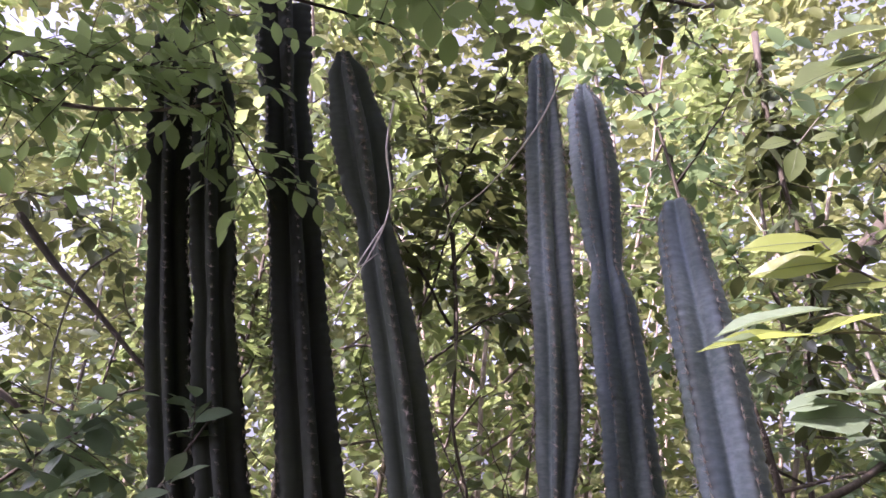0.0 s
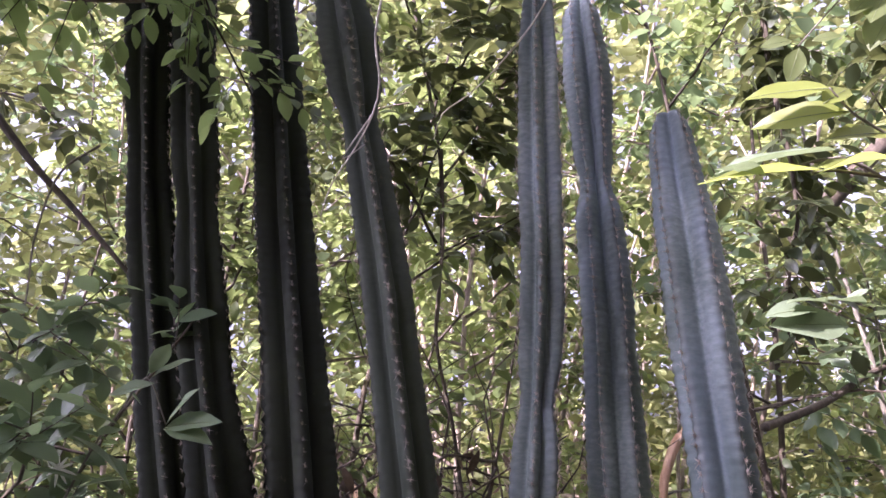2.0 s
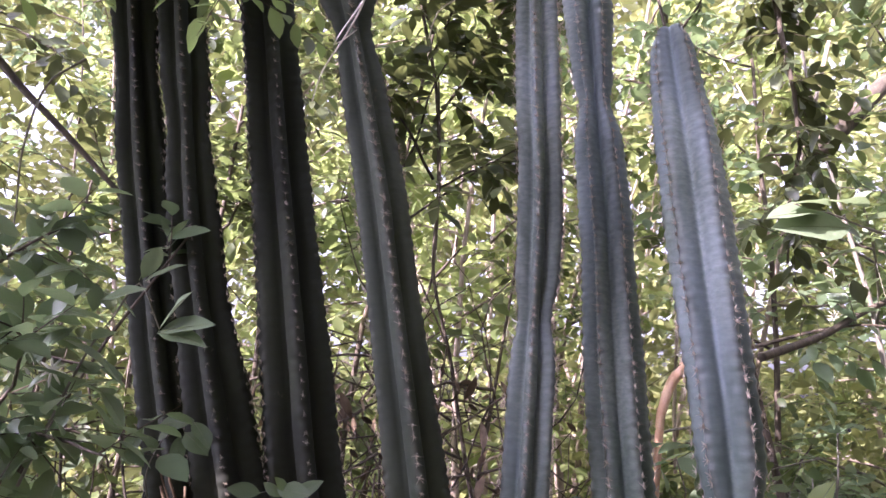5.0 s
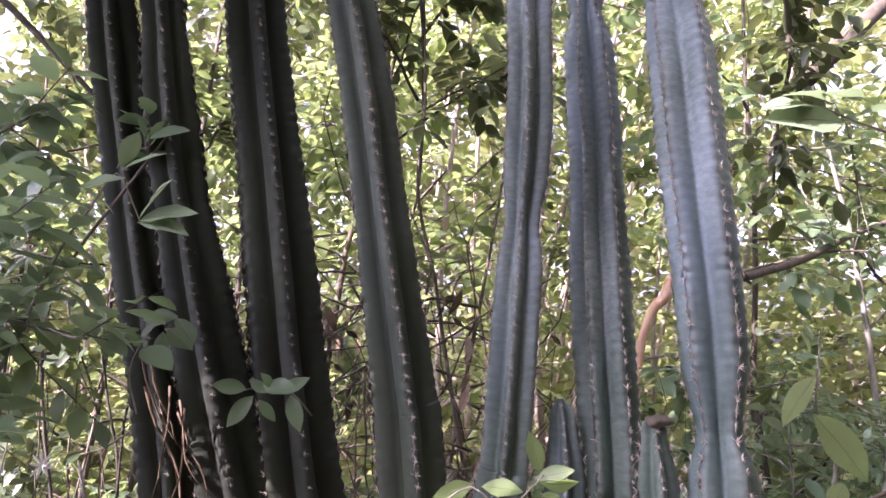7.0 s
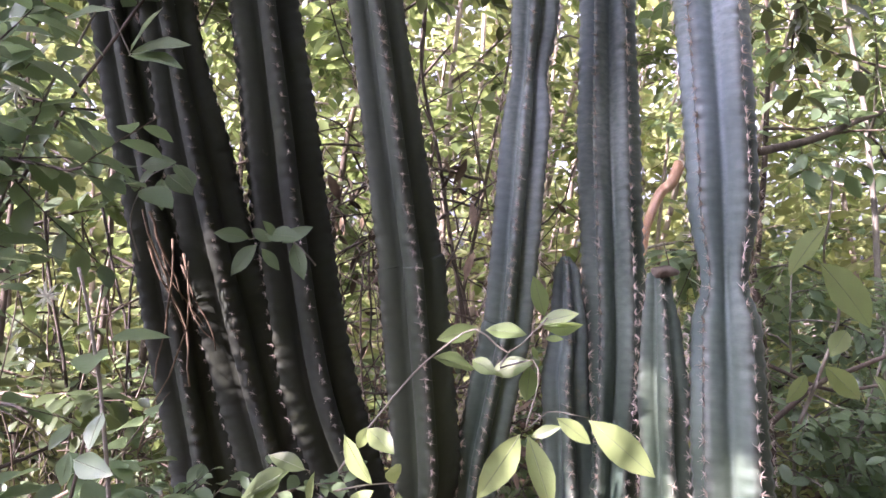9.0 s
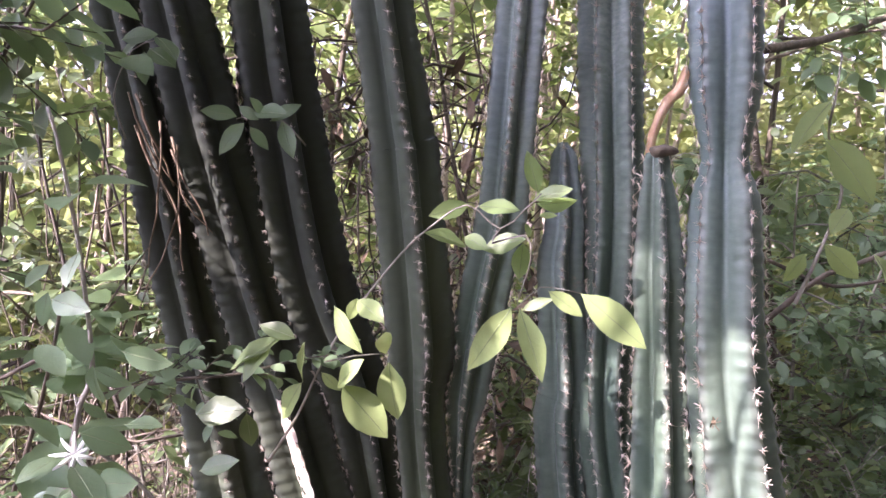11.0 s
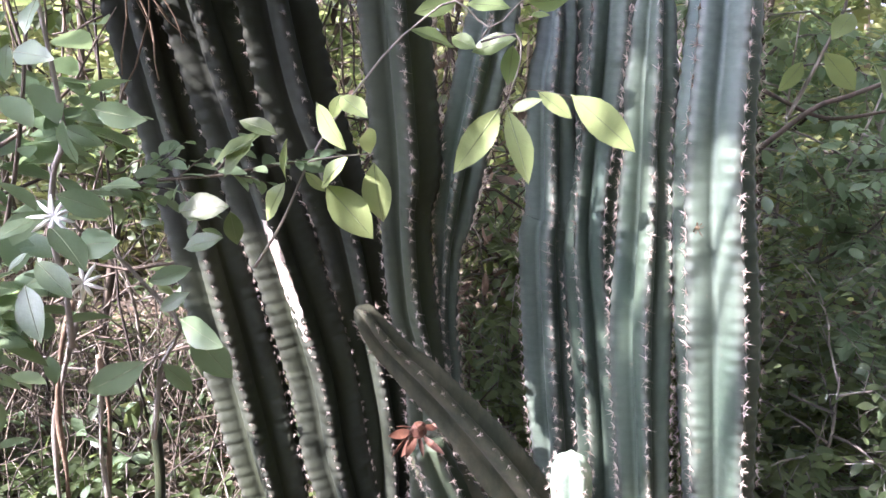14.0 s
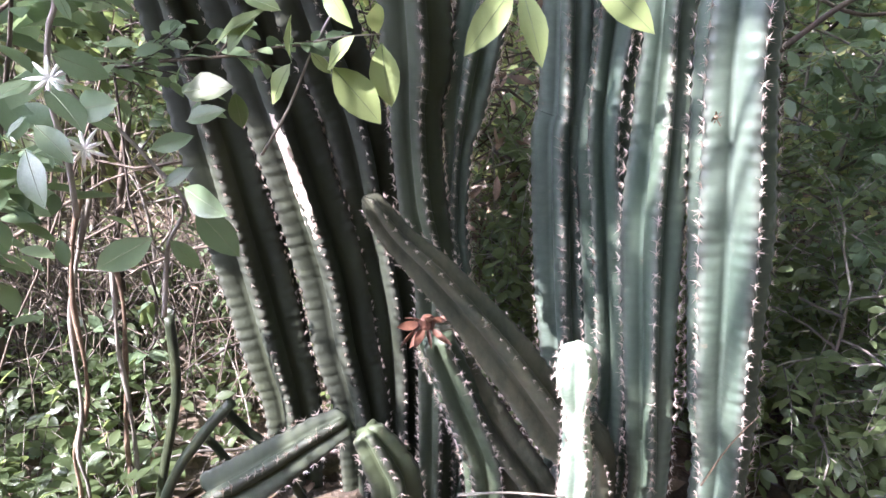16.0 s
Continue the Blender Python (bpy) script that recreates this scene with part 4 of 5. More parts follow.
def leafy_climber(label, stems, leaves, material, seed, width=1.0, stem_r=0.003, stem_mat=None, facing=(-0.1, -0.9, 0.6), name="climbing_plant", loose=0.35):
    """A thin-stemmed plant whose single leaves run from base to tip."""
    rng = np.random.default_rng(seed)
    root = thing(name, label, "climbing plant")
    for pts, r in stems:
        sp = Soup()
        stem_line(sp, pts, r)
        part("stem", sp.mesh("stem", stem_mat or M_DRY), root)
    for bx, by, bz, tx, ty, tz in leaves:
        b, t = np.array([bx, by, bz]), np.array([tx, ty, tz])
        t = t + np.array([0, rng.uniform(-0.03, 0.03), 0])
        d = t - b
        ln = np.linalg.norm(d)
        d = d / ln
        n = np.array(facing) + rng.normal(0, loose, 3)
        side = np.cross(d, n)
        side /= np.linalg.norm(side)
        up = np.cross(side, d)
        tv, tf = big_leaf_mesh(rng, width * rng.uniform(0.85, 1.15))
        v = b + ln * (tv[:, :1] * d + tv[:, 1:2] * side + tv[:, 2:] * up)
        blade = part("leaf", mesh_of("leaf", v.tolist(), tf, material), root)
        rib = Soup()
        mid = [v[0]] + [v[2 + 3 * q] for q in range((len(v) - 2) // 3)] + [v[-1]]
        rib.tube([q + up * 0.0006 for q in mid], [min(0.0010, ln * 0.009) * (1 - 0.8 * q / (len(mid) - 1)) for q in range(len(mid))], 4)
        part("midrib", rib.mesh("midrib", M_MIDRIB), blade)
    return root


leafy_climber("climbing shoot with small fresh green leaves before the columns", [([(-0.236, 1.400, 1.060), (-0.183, 1.400, 1.145), (-0.135, 1.400, 1.247), (-0.088, 1.400, 1.323), (-0.038, 1.400, 1.388), (0.011, 1.400, 1.446), (0.055, 1.400, 1.485), (0.119, 1.400, 1.524), (0.178, 1.400, 1.482), (0.222, 1.400, 1.516), (0.251, 1.400, 1.545)], 0.0028), ([(0.176, 1.380, 1.481), (0.162, 1.380, 1.457), (0.220, 1.380, 1.472), (0.231, 1.380, 1.429), (0.208, 1.380, 1.346), (0.247, 1.380, 1.380), (0.322, 1.380, 1.369)], 0.002)], [(0.125, 1.420, 1.525, 0.052, 1.400, 1.505), (0.140, 1.420, 1.521, 0.212, 1.400, 1.520), (0.240, 1.420, 1.534, 0.303, 1.400, 1.557), (0.245, 1.420, 1.527, 0.311, 1.400, 1.524), (0.121, 1.420, 1.449, 0.047, 1.400, 1.481), (0.116, 1.420, 1.467, 0.151, 1.400, 1.451), (0.151, 1.420, 1.442, 0.220, 1.400, 1.469), (0.250, 1.420, 1.505, 0.283, 1.400, 1.507), (0.226, 1.420, 1.492, 0.238, 1.400, 1.466), (0.223, 1.420, 1.456, 0.217, 1.400, 1.387), (0.249, 1.420, 1.546, 0.226, 1.400, 1.620)], M_LEAF_FRESH, 1, 0.92)
leafy_climber("drooping shoot with large pale yellow-green leaves", [([(0.176, 1.380, 1.481), (0.162, 1.380, 1.457), (0.220, 1.380, 1.472), (0.231, 1.380, 1.429), (0.208, 1.380, 1.346), (0.247, 1.380, 1.380), (0.322, 1.380, 1.369)], 0.0018)], [(0.193, 1.340, 1.351, 0.119, 1.320, 1.249), (0.205, 1.340, 1.349, 0.243, 1.320, 1.234), (0.211, 1.340, 1.345, 0.255, 1.320, 1.370), (0.255, 1.340, 1.378, 0.312, 1.320, 1.339), (0.311, 1.340, 1.374, 0.416, 1.320, 1.288)], M_LEAF_SHINY, 2, 0.74)
leafy_climber("slender twig with yellow-green oval leaves", [([(-0.123, 1.320, 1.261), (-0.072, 1.320, 1.271), (-0.016, 1.320, 1.275)], 0.002)], [(-0.105, 1.310, 1.357, -0.066, 1.290, 1.286), (-0.020, 1.310, 1.276, -0.024, 1.290, 1.327), (-0.015, 1.310, 1.263, -0.007, 1.290, 1.160), (-0.067, 1.310, 1.370, -0.084, 1.290, 1.330), (-0.067, 1.310, 1.367, -0.024, 1.290, 1.343), (-0.101, 1.310, 1.219, -0.062, 1.290, 1.277), (-0.127, 1.310, 1.246, -0.095, 1.290, 1.213), (-0.094, 1.310, 1.225, -0.015, 1.290, 1.141), (-0.157, 1.310, 1.229, -0.160, 1.290, 1.301), (-0.159, 1.310, 1.229, -0.201, 1.290, 1.165)], M_LEAF_SHINY, 3, 0.92)
leafy_climber("shoot with broad green leaves over dark columns", [([(-0.236, 1.400, 1.060), (-0.183, 1.400, 1.145), (-0.135, 1.400, 1.247), (-0.088, 1.400, 1.323), (-0.038, 1.400, 1.388), (0.011, 1.400, 1.446), (0.055, 1.400, 1.485), (0.119, 1.400, 1.524), (0.178, 1.400, 1.482), (0.222, 1.400, 1.516), (0.251, 1.400, 1.545)], 0.002)], [(-0.182, 1.280, 1.311, -0.277, 1.260, 1.264), (-0.202, 1.280, 1.300, -0.243, 1.260, 1.252), (-0.163, 1.280, 1.308, -0.224, 1.260, 1.333), (-0.243, 1.280, 1.187, -0.237, 1.260, 1.127), (-0.323, 1.280, 1.185, -0.246, 1.260, 1.205)], M_LEAF, 4, 1.0)
leafy_climber("climber with lobed grey-green leaves before dark columns", [([(-0.685, 1.330, 1.715), (-0.650, 1.330, 1.809), (-0.621, 1.330, 1.886), (-0.590, 1.330, 1.956), (-0.557, 1.330, 2.007), (-0.518, 1.330, 2.069), (-0.473, 1.330, 1.986)], 0.003)], [(-0.506, 1.300, 2.069, -0.485, 1.280, 2.118), (-0.501, 1.300, 2.071, -0.454, 1.280, 2.125), (-0.496, 1.300, 2.067, -0.432, 1.280, 2.109), (-0.461, 1.300, 1.982, -0.406, 1.280, 2.050), (-0.458, 1.300, 1.982, -0.392, 1.280, 2.009), (-0.462, 1.300, 1.978, -0.359, 1.280, 1.997), (-0.464, 1.300, 1.975, -0.372, 1.280, 1.968), (-0.569, 1.300, 2.032, -0.496, 1.280, 2.061), (-0.625, 1.300, 1.962, -0.483, 1.280, 1.901), (-0.550, 1.300, 1.875, -0.494, 1.280, 1.823), (-0.582, 1.300, 2.002, -0.660, 1.280, 2.017), (-0.608, 1.300, 1.981, -0.670, 1.280, 1.949), (-0.688, 1.300, 2.162, -0.648, 1.280, 2.218), (-0.679, 1.300, 2.154, -0.617, 1.280, 2.197), (-0.689, 1.300, 2.148, -0.732, 1.280, 2.122), (-0.695, 1.300, 2.122, -0.724, 1.280, 2.076), (-0.612, 1.300, 2.092, -0.668, 1.280, 2.072), (-0.588, 1.300, 2.052, -0.634, 1.280, 2.037), (-0.629, 1.300, 1.913, -0.670, 1.280, 1.883), (-0.577, 1.300, 1.962, -0.518, 1.280, 1.985)], M_LEAF_SKYLIT, 5, 0.8, facing=(0.0, -0.5, 1.0))
leafy_climber("small climber with broad grey-green leaves on a dark column", [([(-0.508, 1.480, 1.641), (-0.527, 1.480, 1.723), (-0.492, 1.480, 1.803), (-0.446, 1.480, 1.822)], 0.002)], [(-0.502, 1.460, 1.817, -0.436, 1.440, 1.827), (-0.454, 1.460, 1.802, -0.395, 1.440, 1.767), (-0.440, 1.460, 1.822, -0.387, 1.440, 1.786), (-0.463, 1.460, 1.796, -0.459, 1.440, 1.737), (-0.532, 1.460, 1.812, -0.566, 1.440, 1.743), (-0.640, 1.460, 1.757, -0.663, 1.440, 1.730), (-0.598, 1.460, 1.766, -0.623, 1.440, 1.736), (-0.475, 1.460, 1.813, -0.505, 1.440, 1.788)], M_LEAF_PALE, 6, 0.9)
leafy_climber("small climber with rounded dull green leaves on a dark column", [([(-0.184, 1.520, 1.636), (-0.228, 1.520, 1.682), (-0.283, 1.520, 1.692), (-0.316, 1.520, 1.685)], 0.002)], [(-0.295, 1.500, 1.676, -0.346, 1.480, 1.619), (-0.286, 1.500, 1.668, -0.251, 1.480, 1.627), (-0.309, 1.500, 1.687, -0.371, 1.480, 1.700), (-0.279, 1.500, 1.695, -0.209, 1.480, 1.692), (-0.247, 1.500, 1.679, -0.192, 1.480, 1.713), (-0.225, 1.500, 1.679, -0.202, 1.480, 1.612), (-0.268, 1.500, 1.681, -0.307, 1.480, 1.707), (-0.258, 1.500, 1.690, -0.276, 1.480, 1.719)], M_LEAF_PALE, 7, 0.9)
leafy_climber("flowering climber with broad soft green leaves", [([(-0.358, 0.970, 1.080), (-0.357, 0.970, 1.149), (-0.365, 0.970, 1.225), (-0.352, 0.970, 1.297), (-0.338, 0.970, 1.337), (-0.349, 0.970, 1.470), (-0.359, 0.970, 1.536), (-0.370, 0.970, 1.595), (-0.379, 0.970, 1.630)], 0.004)], [(-0.339, 0.950, 1.470, -0.345, 0.930, 1.438), (-0.372, 0.950, 1.457, -0.385, 0.930, 1.438), (-0.374, 0.950, 1.426, -0.384, 0.930, 1.387), (-0.370, 0.950, 1.417, -0.319, 0.930, 1.415), (-0.328, 0.950, 1.341, -0.287, 0.930, 1.323), (-0.296, 0.950, 1.360, -0.235, 0.930, 1.349), (-0.345, 0.950, 1.268, -0.291, 0.930, 1.245), (-0.368, 0.950, 1.240, -0.398, 0.930, 1.228), (-0.355, 0.950, 1.232, -0.299, 0.930, 1.204), (-0.376, 0.950, 1.193, -0.329, 0.930, 1.159), (-0.382, 0.950, 1.202, -0.403, 0.930, 1.185), (-0.391, 0.950, 1.165, -0.364, 0.930, 1.111), (-0.255, 0.950, 1.167, -0.208, 0.930, 1.182), (-0.222, 0.950, 1.124, -0.171, 0.930, 1.102), (-0.317, 0.950, 1.301, -0.323, 0.930, 1.343), (-0.294, 0.950, 1.276, -0.249, 0.930, 1.287), (-0.328, 0.950, 1.210, -0.273, 0.930, 1.224)], M_LEAF_PALE, 8, 0.95)
leafy_climber("low climber with broad drooping green leaves", [([(-0.317, 1.080, 0.897), (-0.296, 1.080, 1.013), (-0.267, 1.080, 1.062), (-0.305, 1.080, 1.119), (-0.342, 1.080, 1.164), (-0.399, 1.080, 1.213), (-0.414, 1.080, 1.281)], 0.004)], [(-0.249, 1.060, 1.066, -0.197, 1.040, 0.994), (-0.308, 1.060, 1.024, -0.400, 1.040, 0.971), (-0.288, 1.060, 1.020, -0.251, 1.040, 0.974), (-0.363, 1.060, 1.116, -0.399, 1.040, 1.095), (-0.412, 1.060, 1.159, -0.438, 1.040, 1.113), (-0.334, 1.060, 1.167, -0.361, 1.040, 1.205), (-0.286, 1.060, 1.094, -0.248, 1.040, 1.122), (-0.248, 1.060, 1.179, -0.200, 1.040, 1.201), (-0.428, 1.060, 1.222, -0.456, 1.040, 1.197), (-0.363, 1.060, 1.250, -0.389, 1.040, 1.271)], M_LEAF_PALE, 9, 0.9)
leafy_climber("leaf spray with broad upright yellow-green leaflets", [([(0.324, 0.440, 2.129), (0.292, 0.430, 2.150), (0.266, 0.420, 2.158), (0.246, 0.410, 2.171)], 0.0013)], [(0.248, 0.410, 2.170, 0.201, 0.400, 2.177), (0.240, 0.410, 2.159, 0.268, 0.400, 2.181), (0.263, 0.420, 2.160, 0.210, 0.420, 2.165), (0.300, 0.430, 2.150, 0.249, 0.400, 2.148)], M_LEAF_LIME, 10, 0.85, facing=(-0.1, -0.7, 0.5), loose=0.12)
leafy_climber("compound leaf with long level yellow-green leaflets", [([(0.312, 0.420, 2.109), (0.264, 0.400, 2.107), (0.222, 0.380, 2.102), (0.203, 0.370, 2.096)], 0.0013)], [(0.209, 0.370, 2.098, 0.140, 0.350, 2.096), (0.202, 0.370, 2.094, 0.263, 0.380, 2.125), (0.251, 0.380, 2.103, 0.298, 0.380, 2.107)], M_LEAF_LIME, 14, 0.6, facing=(0.0, -0.1, 1.0), loose=0.1)
leafy_climber("level leaf spray with pale grey-green leaflets", [([(0.271, 0.410, 2.110), (0.239, 0.400, 2.119), (0.174, 0.370, 2.094)], 0.0012)], [(0.232, 0.390, 2.119, 0.156, 0.370, 2.109), (0.177, 0.370, 2.094, 0.141, 0.360, 2.092)], M_LEAF_SKYLIT, 15, 0.6, facing=(0.0, -0.2, 1.0), loose=0.1)
leafy_climber("compound leaf with pale green rounded leaflets", [([(0.885, 1.280, 2.162), (0.808, 1.280, 2.187), (0.751, 1.280, 2.211), (0.700, 1.280, 2.217)], 0.0025)], [(0.750, 1.270, 2.221, 0.650, 1.250, 2.234), (0.726, 1.270, 2.206, 0.614, 1.250, 2.206), (0.819, 1.270, 2.221, 0.718, 1.250, 2.228), (0.782, 1.270, 2.180, 0.624, 1.250, 2.180), (0.806, 1.270, 2.140, 0.705, 1.250, 2.132), (0.803, 1.270, 2.191, 0.880, 1.250, 2.218), (0.779, 1.270, 2.221, 0.805, 1.250, 2.249)], M_LEAF_SKYLIT, 11, 0.9, facing=(0.0, -0.4, 1.0))
leafy_climber("hanging shoot with light green pointed leaves", [([(0.894, 1.020, 2.842), (0.796, 1.020, 2.778), (0.723, 1.020, 2.729), (0.646, 1.020, 2.647), (0.608, 1.020, 2.604)], 0.0025)], [(0.783, 1.000, 2.775, 0.596, 0.980, 2.710), (0.819, 1.000, 2.838, 0.666, 0.980, 2.804), (0.735, 1.000, 2.697, 0.680, 0.980, 2.644), (0.588, 1.000, 2.601, 0.537, 0.980, 2.596), (0.619, 1.000, 2.601, 0.655, 0.980, 2.604), (0.597, 1.000, 2.588, 0.572, 0.980, 2.527), (0.779, 1.000, 2.727, 0.699, 0.980, 2.632), (0.766, 1.000, 2.787, 0.679, 0.980, 2.764), (0.780, 1.000, 2.680, 0.710, 0.980, 2.600)], M_LEAF_YOUNG, 12, 1.0)
leafy_climber("thin shoot with broad heart-shaped green leaves", [([(0.760, 1.470, 1.338), (0.807, 1.470, 1.447), (0.842, 1.470, 1.555), (0.812, 1.470, 1.659), (0.822, 1.470, 1.731), (0.831, 1.470, 1.813)], 0.004)], [(0.805, 1.450, 1.725, 0.723, 1.430, 1.634), (0.791, 1.450, 1.652, 0.874, 1.430, 1.537), (0.800, 1.450, 1.454, 0.873, 1.430, 1.386), (0.763, 1.450, 1.437, 0.723, 1.430, 1.385), (0.844, 1.450, 1.522, 0.791, 1.430, 1.480), (0.895, 1.450, 1.438, 0.933, 1.430, 1.365)], M_LEAF_YOUNG, 13, 0.95)


# ---- vines, twigs and branches ----
def stick(name, label, category, pts, r, mat, r_end=None, group=""):
    sp = Soup()
    stem_line(sp, pts, r, 7, r_end)
    return tagged(new(name, sp.mesh(name, mat)), label, category, group)


stick("dry_vine", "thin pale dry vine hanging over a cactus column", "vine", [(-0.085, 1.000, 2.680), (-0.095, 1.000, 2.588), (-0.085, 1.000, 2.505), (-0.093, 1.000, 2.449), (-0.117, 1.000, 2.391), (-0.150, 1.000, 2.330), (-0.163, 1.000, 2.280)], 0.0022, M_PALE_VINE)
stick("dry_vine", "short pale dry vine looped over a cactus joint", "vine", [(-0.093, 1.000, 2.449), (-0.136, 1.000, 2.372), (-0.103, 1.000, 2.397)], 0.0016, M_PALE_VINE)
stick("dry_vine", "thin curved pale twig leaning on a cactus tip", "vine", [(0.254, 1.200, 2.886), (0.202, 1.200, 2.772), (0.131, 1.200, 2.669), (0.071, 1.200, 2.600), (0.020, 1.200, 2.557), (0.004, 1.200, 2.503)], 0.0024, M_PALE_VINE)
stick("hanging_vine", "thin green-brown vine hanging straight down", "vine", [(-0.763, 1.500, 2.608), (-0.843, 1.500, 2.536), (-0.871, 1.500, 2.388), (-0.866, 1.500, 2.261), (-0.859, 1.500, 2.047)], 0.003, M_DRY)
stick("dead_branch", "dark bare slanting branch beside dark columns", "branch", [(-1.182, 1.730, 2.803), (-1.047, 1.730, 2.651), (-0.916, 1.730, 2.524), (-0.751, 1.730, 2.356)], 0.012, M_BARK)
stick("dead_branch", "short dark bare branch among leaves", "branch", [(-1.284, 1.900, 2.378), (-1.117, 1.900, 2.267)], 0.012, M_BARK)
stick("sapling_stem", "thin dark upright sapling stem behind the columns", "sapling", [(-0.127, 2.700, 4.227), (-0.085, 2.700, 3.835), (-0.020, 2.700, 3.476), (0.039, 2.700, 3.120), (0.050, 2.700, 2.698), (0.035, 2.700, 2.384), (0.004, 2.700, 2.257)], 0.010, M_BARK)
stick("sapling_stem", "thin dark forked side shoot", "sapling", [(0.035, 2.680, 2.338), (0.090, 2.680, 2.402), (0.146, 2.680, 2.467)], 0.007, M_BARK)
stick("sapling_stem", "thin bare leaning sapling stem", "sapling", [(0.228, 2.600, 1.272), (0.145, 2.600, 1.738), (0.101, 2.600, 2.022), (0.034, 2.600, 2.358), (0.055, 2.600, 2.711), (0.045, 2.600, 3.125)], 0.009, M_BARK)
stick("bare_branch", "long grey-brown bare branch rising sideways", "branch", [(1.152, 2.400, 2.032), (1.529, 2.667, 2.139), (1.899, 2.933, 2.282), (2.427, 3.200, 2.463)], 0.016, M_BARK, 0.012)
stick("broken_branch", "broken branch of pale reddish wood in sun", "branch", [(1.02, 3.2, 1.45), (1.052, 3.200, 1.733), (1.077, 3.200, 1.860), (1.135, 3.200, 1.990), (1.18, 3.2, 2.03), (1.225, 3.200, 2.125)], 0.013, M_WOOD, 0.028)
stick("thick_branch", "thick dark crooked branch among leaves", "branch", [(1.747, 2.900, 2.986), (2.013, 3.033, 3.216), (2.335, 3.167, 3.499), (2.674, 3.300, 3.741)], 0.045, M_BARK, 0.04)
stick("dry_twig", "thin straight dry twig at the cactus base", "twig", [(0.122, 1.220, 0.461), (0.217, 1.220, 0.466), (0.324, 1.220, 0.455)], 0.003, M_DRY)
stick("dry_twig", "thin reddish twig leaning against a column", "twig", [(0.595, 1.250, 0.455), (0.635, 1.250, 0.546), (0.682, 1.250, 0.615)], 0.0022, M_LITTER)


# old cut stems crossing at the foot of the clump
for pts, r in (([(-0.366, 1.50, 0.48), (-0.444, 1.50, 0.386), (-0.529, 1.50, 0.25), (-0.62, 1.49, -0.02)], 0.013),
               ([(-0.40, 1.54, 0.44), (-0.349, 1.55, 0.366), (-0.302, 1.56, 0.30), (-0.17, 1.60, -0.02)], 0.011),
               ([(-0.445, 1.53, 0.37), (-0.402, 1.54, 0.291), (-0.27, 1.57, -0.02)], 0.010),
               ([(-0.517, 1.60, 0.64), (-0.526, 1.60, 0.434), (-0.596, 1.60, 0.154), (-0.62, 1.60, -0.02)], 0.012)):
    stick("cut_stem", "dark green cut stem leaning at the clump's foot", "stem", pts, r, M_STALK, r * 0.95, "cut stems")
stick("bare_branch", "thin dark bare branch among the low bushes", "branch", [(0.94, 1.95, 1.21), (1.087, 1.95, 1.329), (1.186, 1.97, 1.364), (1.45, 2.0, 1.43), (1.62, 2.02, 1.30)], 0.008, M_BARK, 0.005)
stick("bare_branch", "thin dark bare branch crossing the low bushes", "branch", [(0.98, 2.0, 1.38), (1.134, 2.0, 1.316), (1.243, 2.0, 1.314), (1.5, 2.03, 1.36)], 0.006, M_BARK, 0.004)
stick("bare_branch", "leaning dark dead branch below the bushes", "branch", [(1.099, 1.95, -0.02), (1.181, 1.95, 0.231), (1.299, 1.95, 0.329), (1.45, 1.97, 0.50)], 0.008, M_BARK, 0.004)


def twisted_vine(label, pts, seed):
    root = thing("twisted_vine", label, "vine", "twisted vines")
    q = spline([(*p, 0.0) for p in pts], 0.012)[:, :3]
    for h in range(2):
        sp = Soup()
        ph = np.arange(len(q)) * 0.11 + h * math.pi + seed
        line = q + 0.009 * np.c_[np.cos(ph), np.sin(ph), 0 * ph]
        sp.tube(line, [0.0055 + 0.0014 * math.sin(k * 0.3 + h) for k in range(len(q))], 7)
        part("strand", sp.mesh("strand", M_LITTER if h else M_DRY), root)


twisted_vine("two brown woody vines twisted round each other", [(-0.631, 1.550, 0.945), (-0.668, 1.550, 0.835), (-0.701, 1.550, 0.692), (-0.707, 1.550, 0.553), (-0.716, 1.550, 0.435), (-0.754, 1.550, 0.311), (-0.752, 1.550, 0.210), (-0.759, 1.550, 0.146)], 0)
twisted_vine("pair of reddish-brown vines twisted together", [(-0.624, 1.600, 0.804), (-0.624, 1.600, 0.683), (-0.634, 1.600, 0.569), (-0.639, 1.600, 0.449), (-0.647, 1.600, 0.339), (-0.656, 1.600, 0.172), (-0.660, 1.600, 0.101)], 2)


def flower(label, at, toward, size, seed):
    """A spidery white flower of narrow petals."""
    rng = np.random.default_rng(seed)
    root = thing("white_flower", label, "flower", "spidery white flowers")
    d = Vector(toward).normalized()
    a = d.cross(Vector((0, 0, 1))).normalized()
    b = d.cross(a)
    for k in range(9):
        w = 2 * math.pi * k / 9 + rng.uniform(-0.15, 0.15)
        sp = Soup()
        o = a * math.cos(w) + b * math.sin(w)
        ln = size * rng.uniform(0.8, 1.15)
        pts = [Vector(at) + o * ln * u + d * (0.25 * ln * u - 0.5 * ln * u * u) for u in (0, 0.35, 0.7, 1.0)]
        sp.tube(pts, [0.0012, 0.0026, 0.0022, 0.0006], 5)
        part("petal", sp.mesh("petal", M_PETAL), root)


for k, (p, s) in enumerate(zip([(-0.614, 1.256, 1.908), (-0.616, 1.256, 1.919)][:1] + [(-0.350, 0.950, 1.243), (-0.326, 0.950, 1.167)] + [(-0.553, 1.240, 1.584), (-0.554, 1.240, 1.592)][:1], (0.026, 0.026, 0.024, 0.022))):
    flower("small white star-shaped flower with narrow petals", p, (0.2, -1, 0.2), s, k)


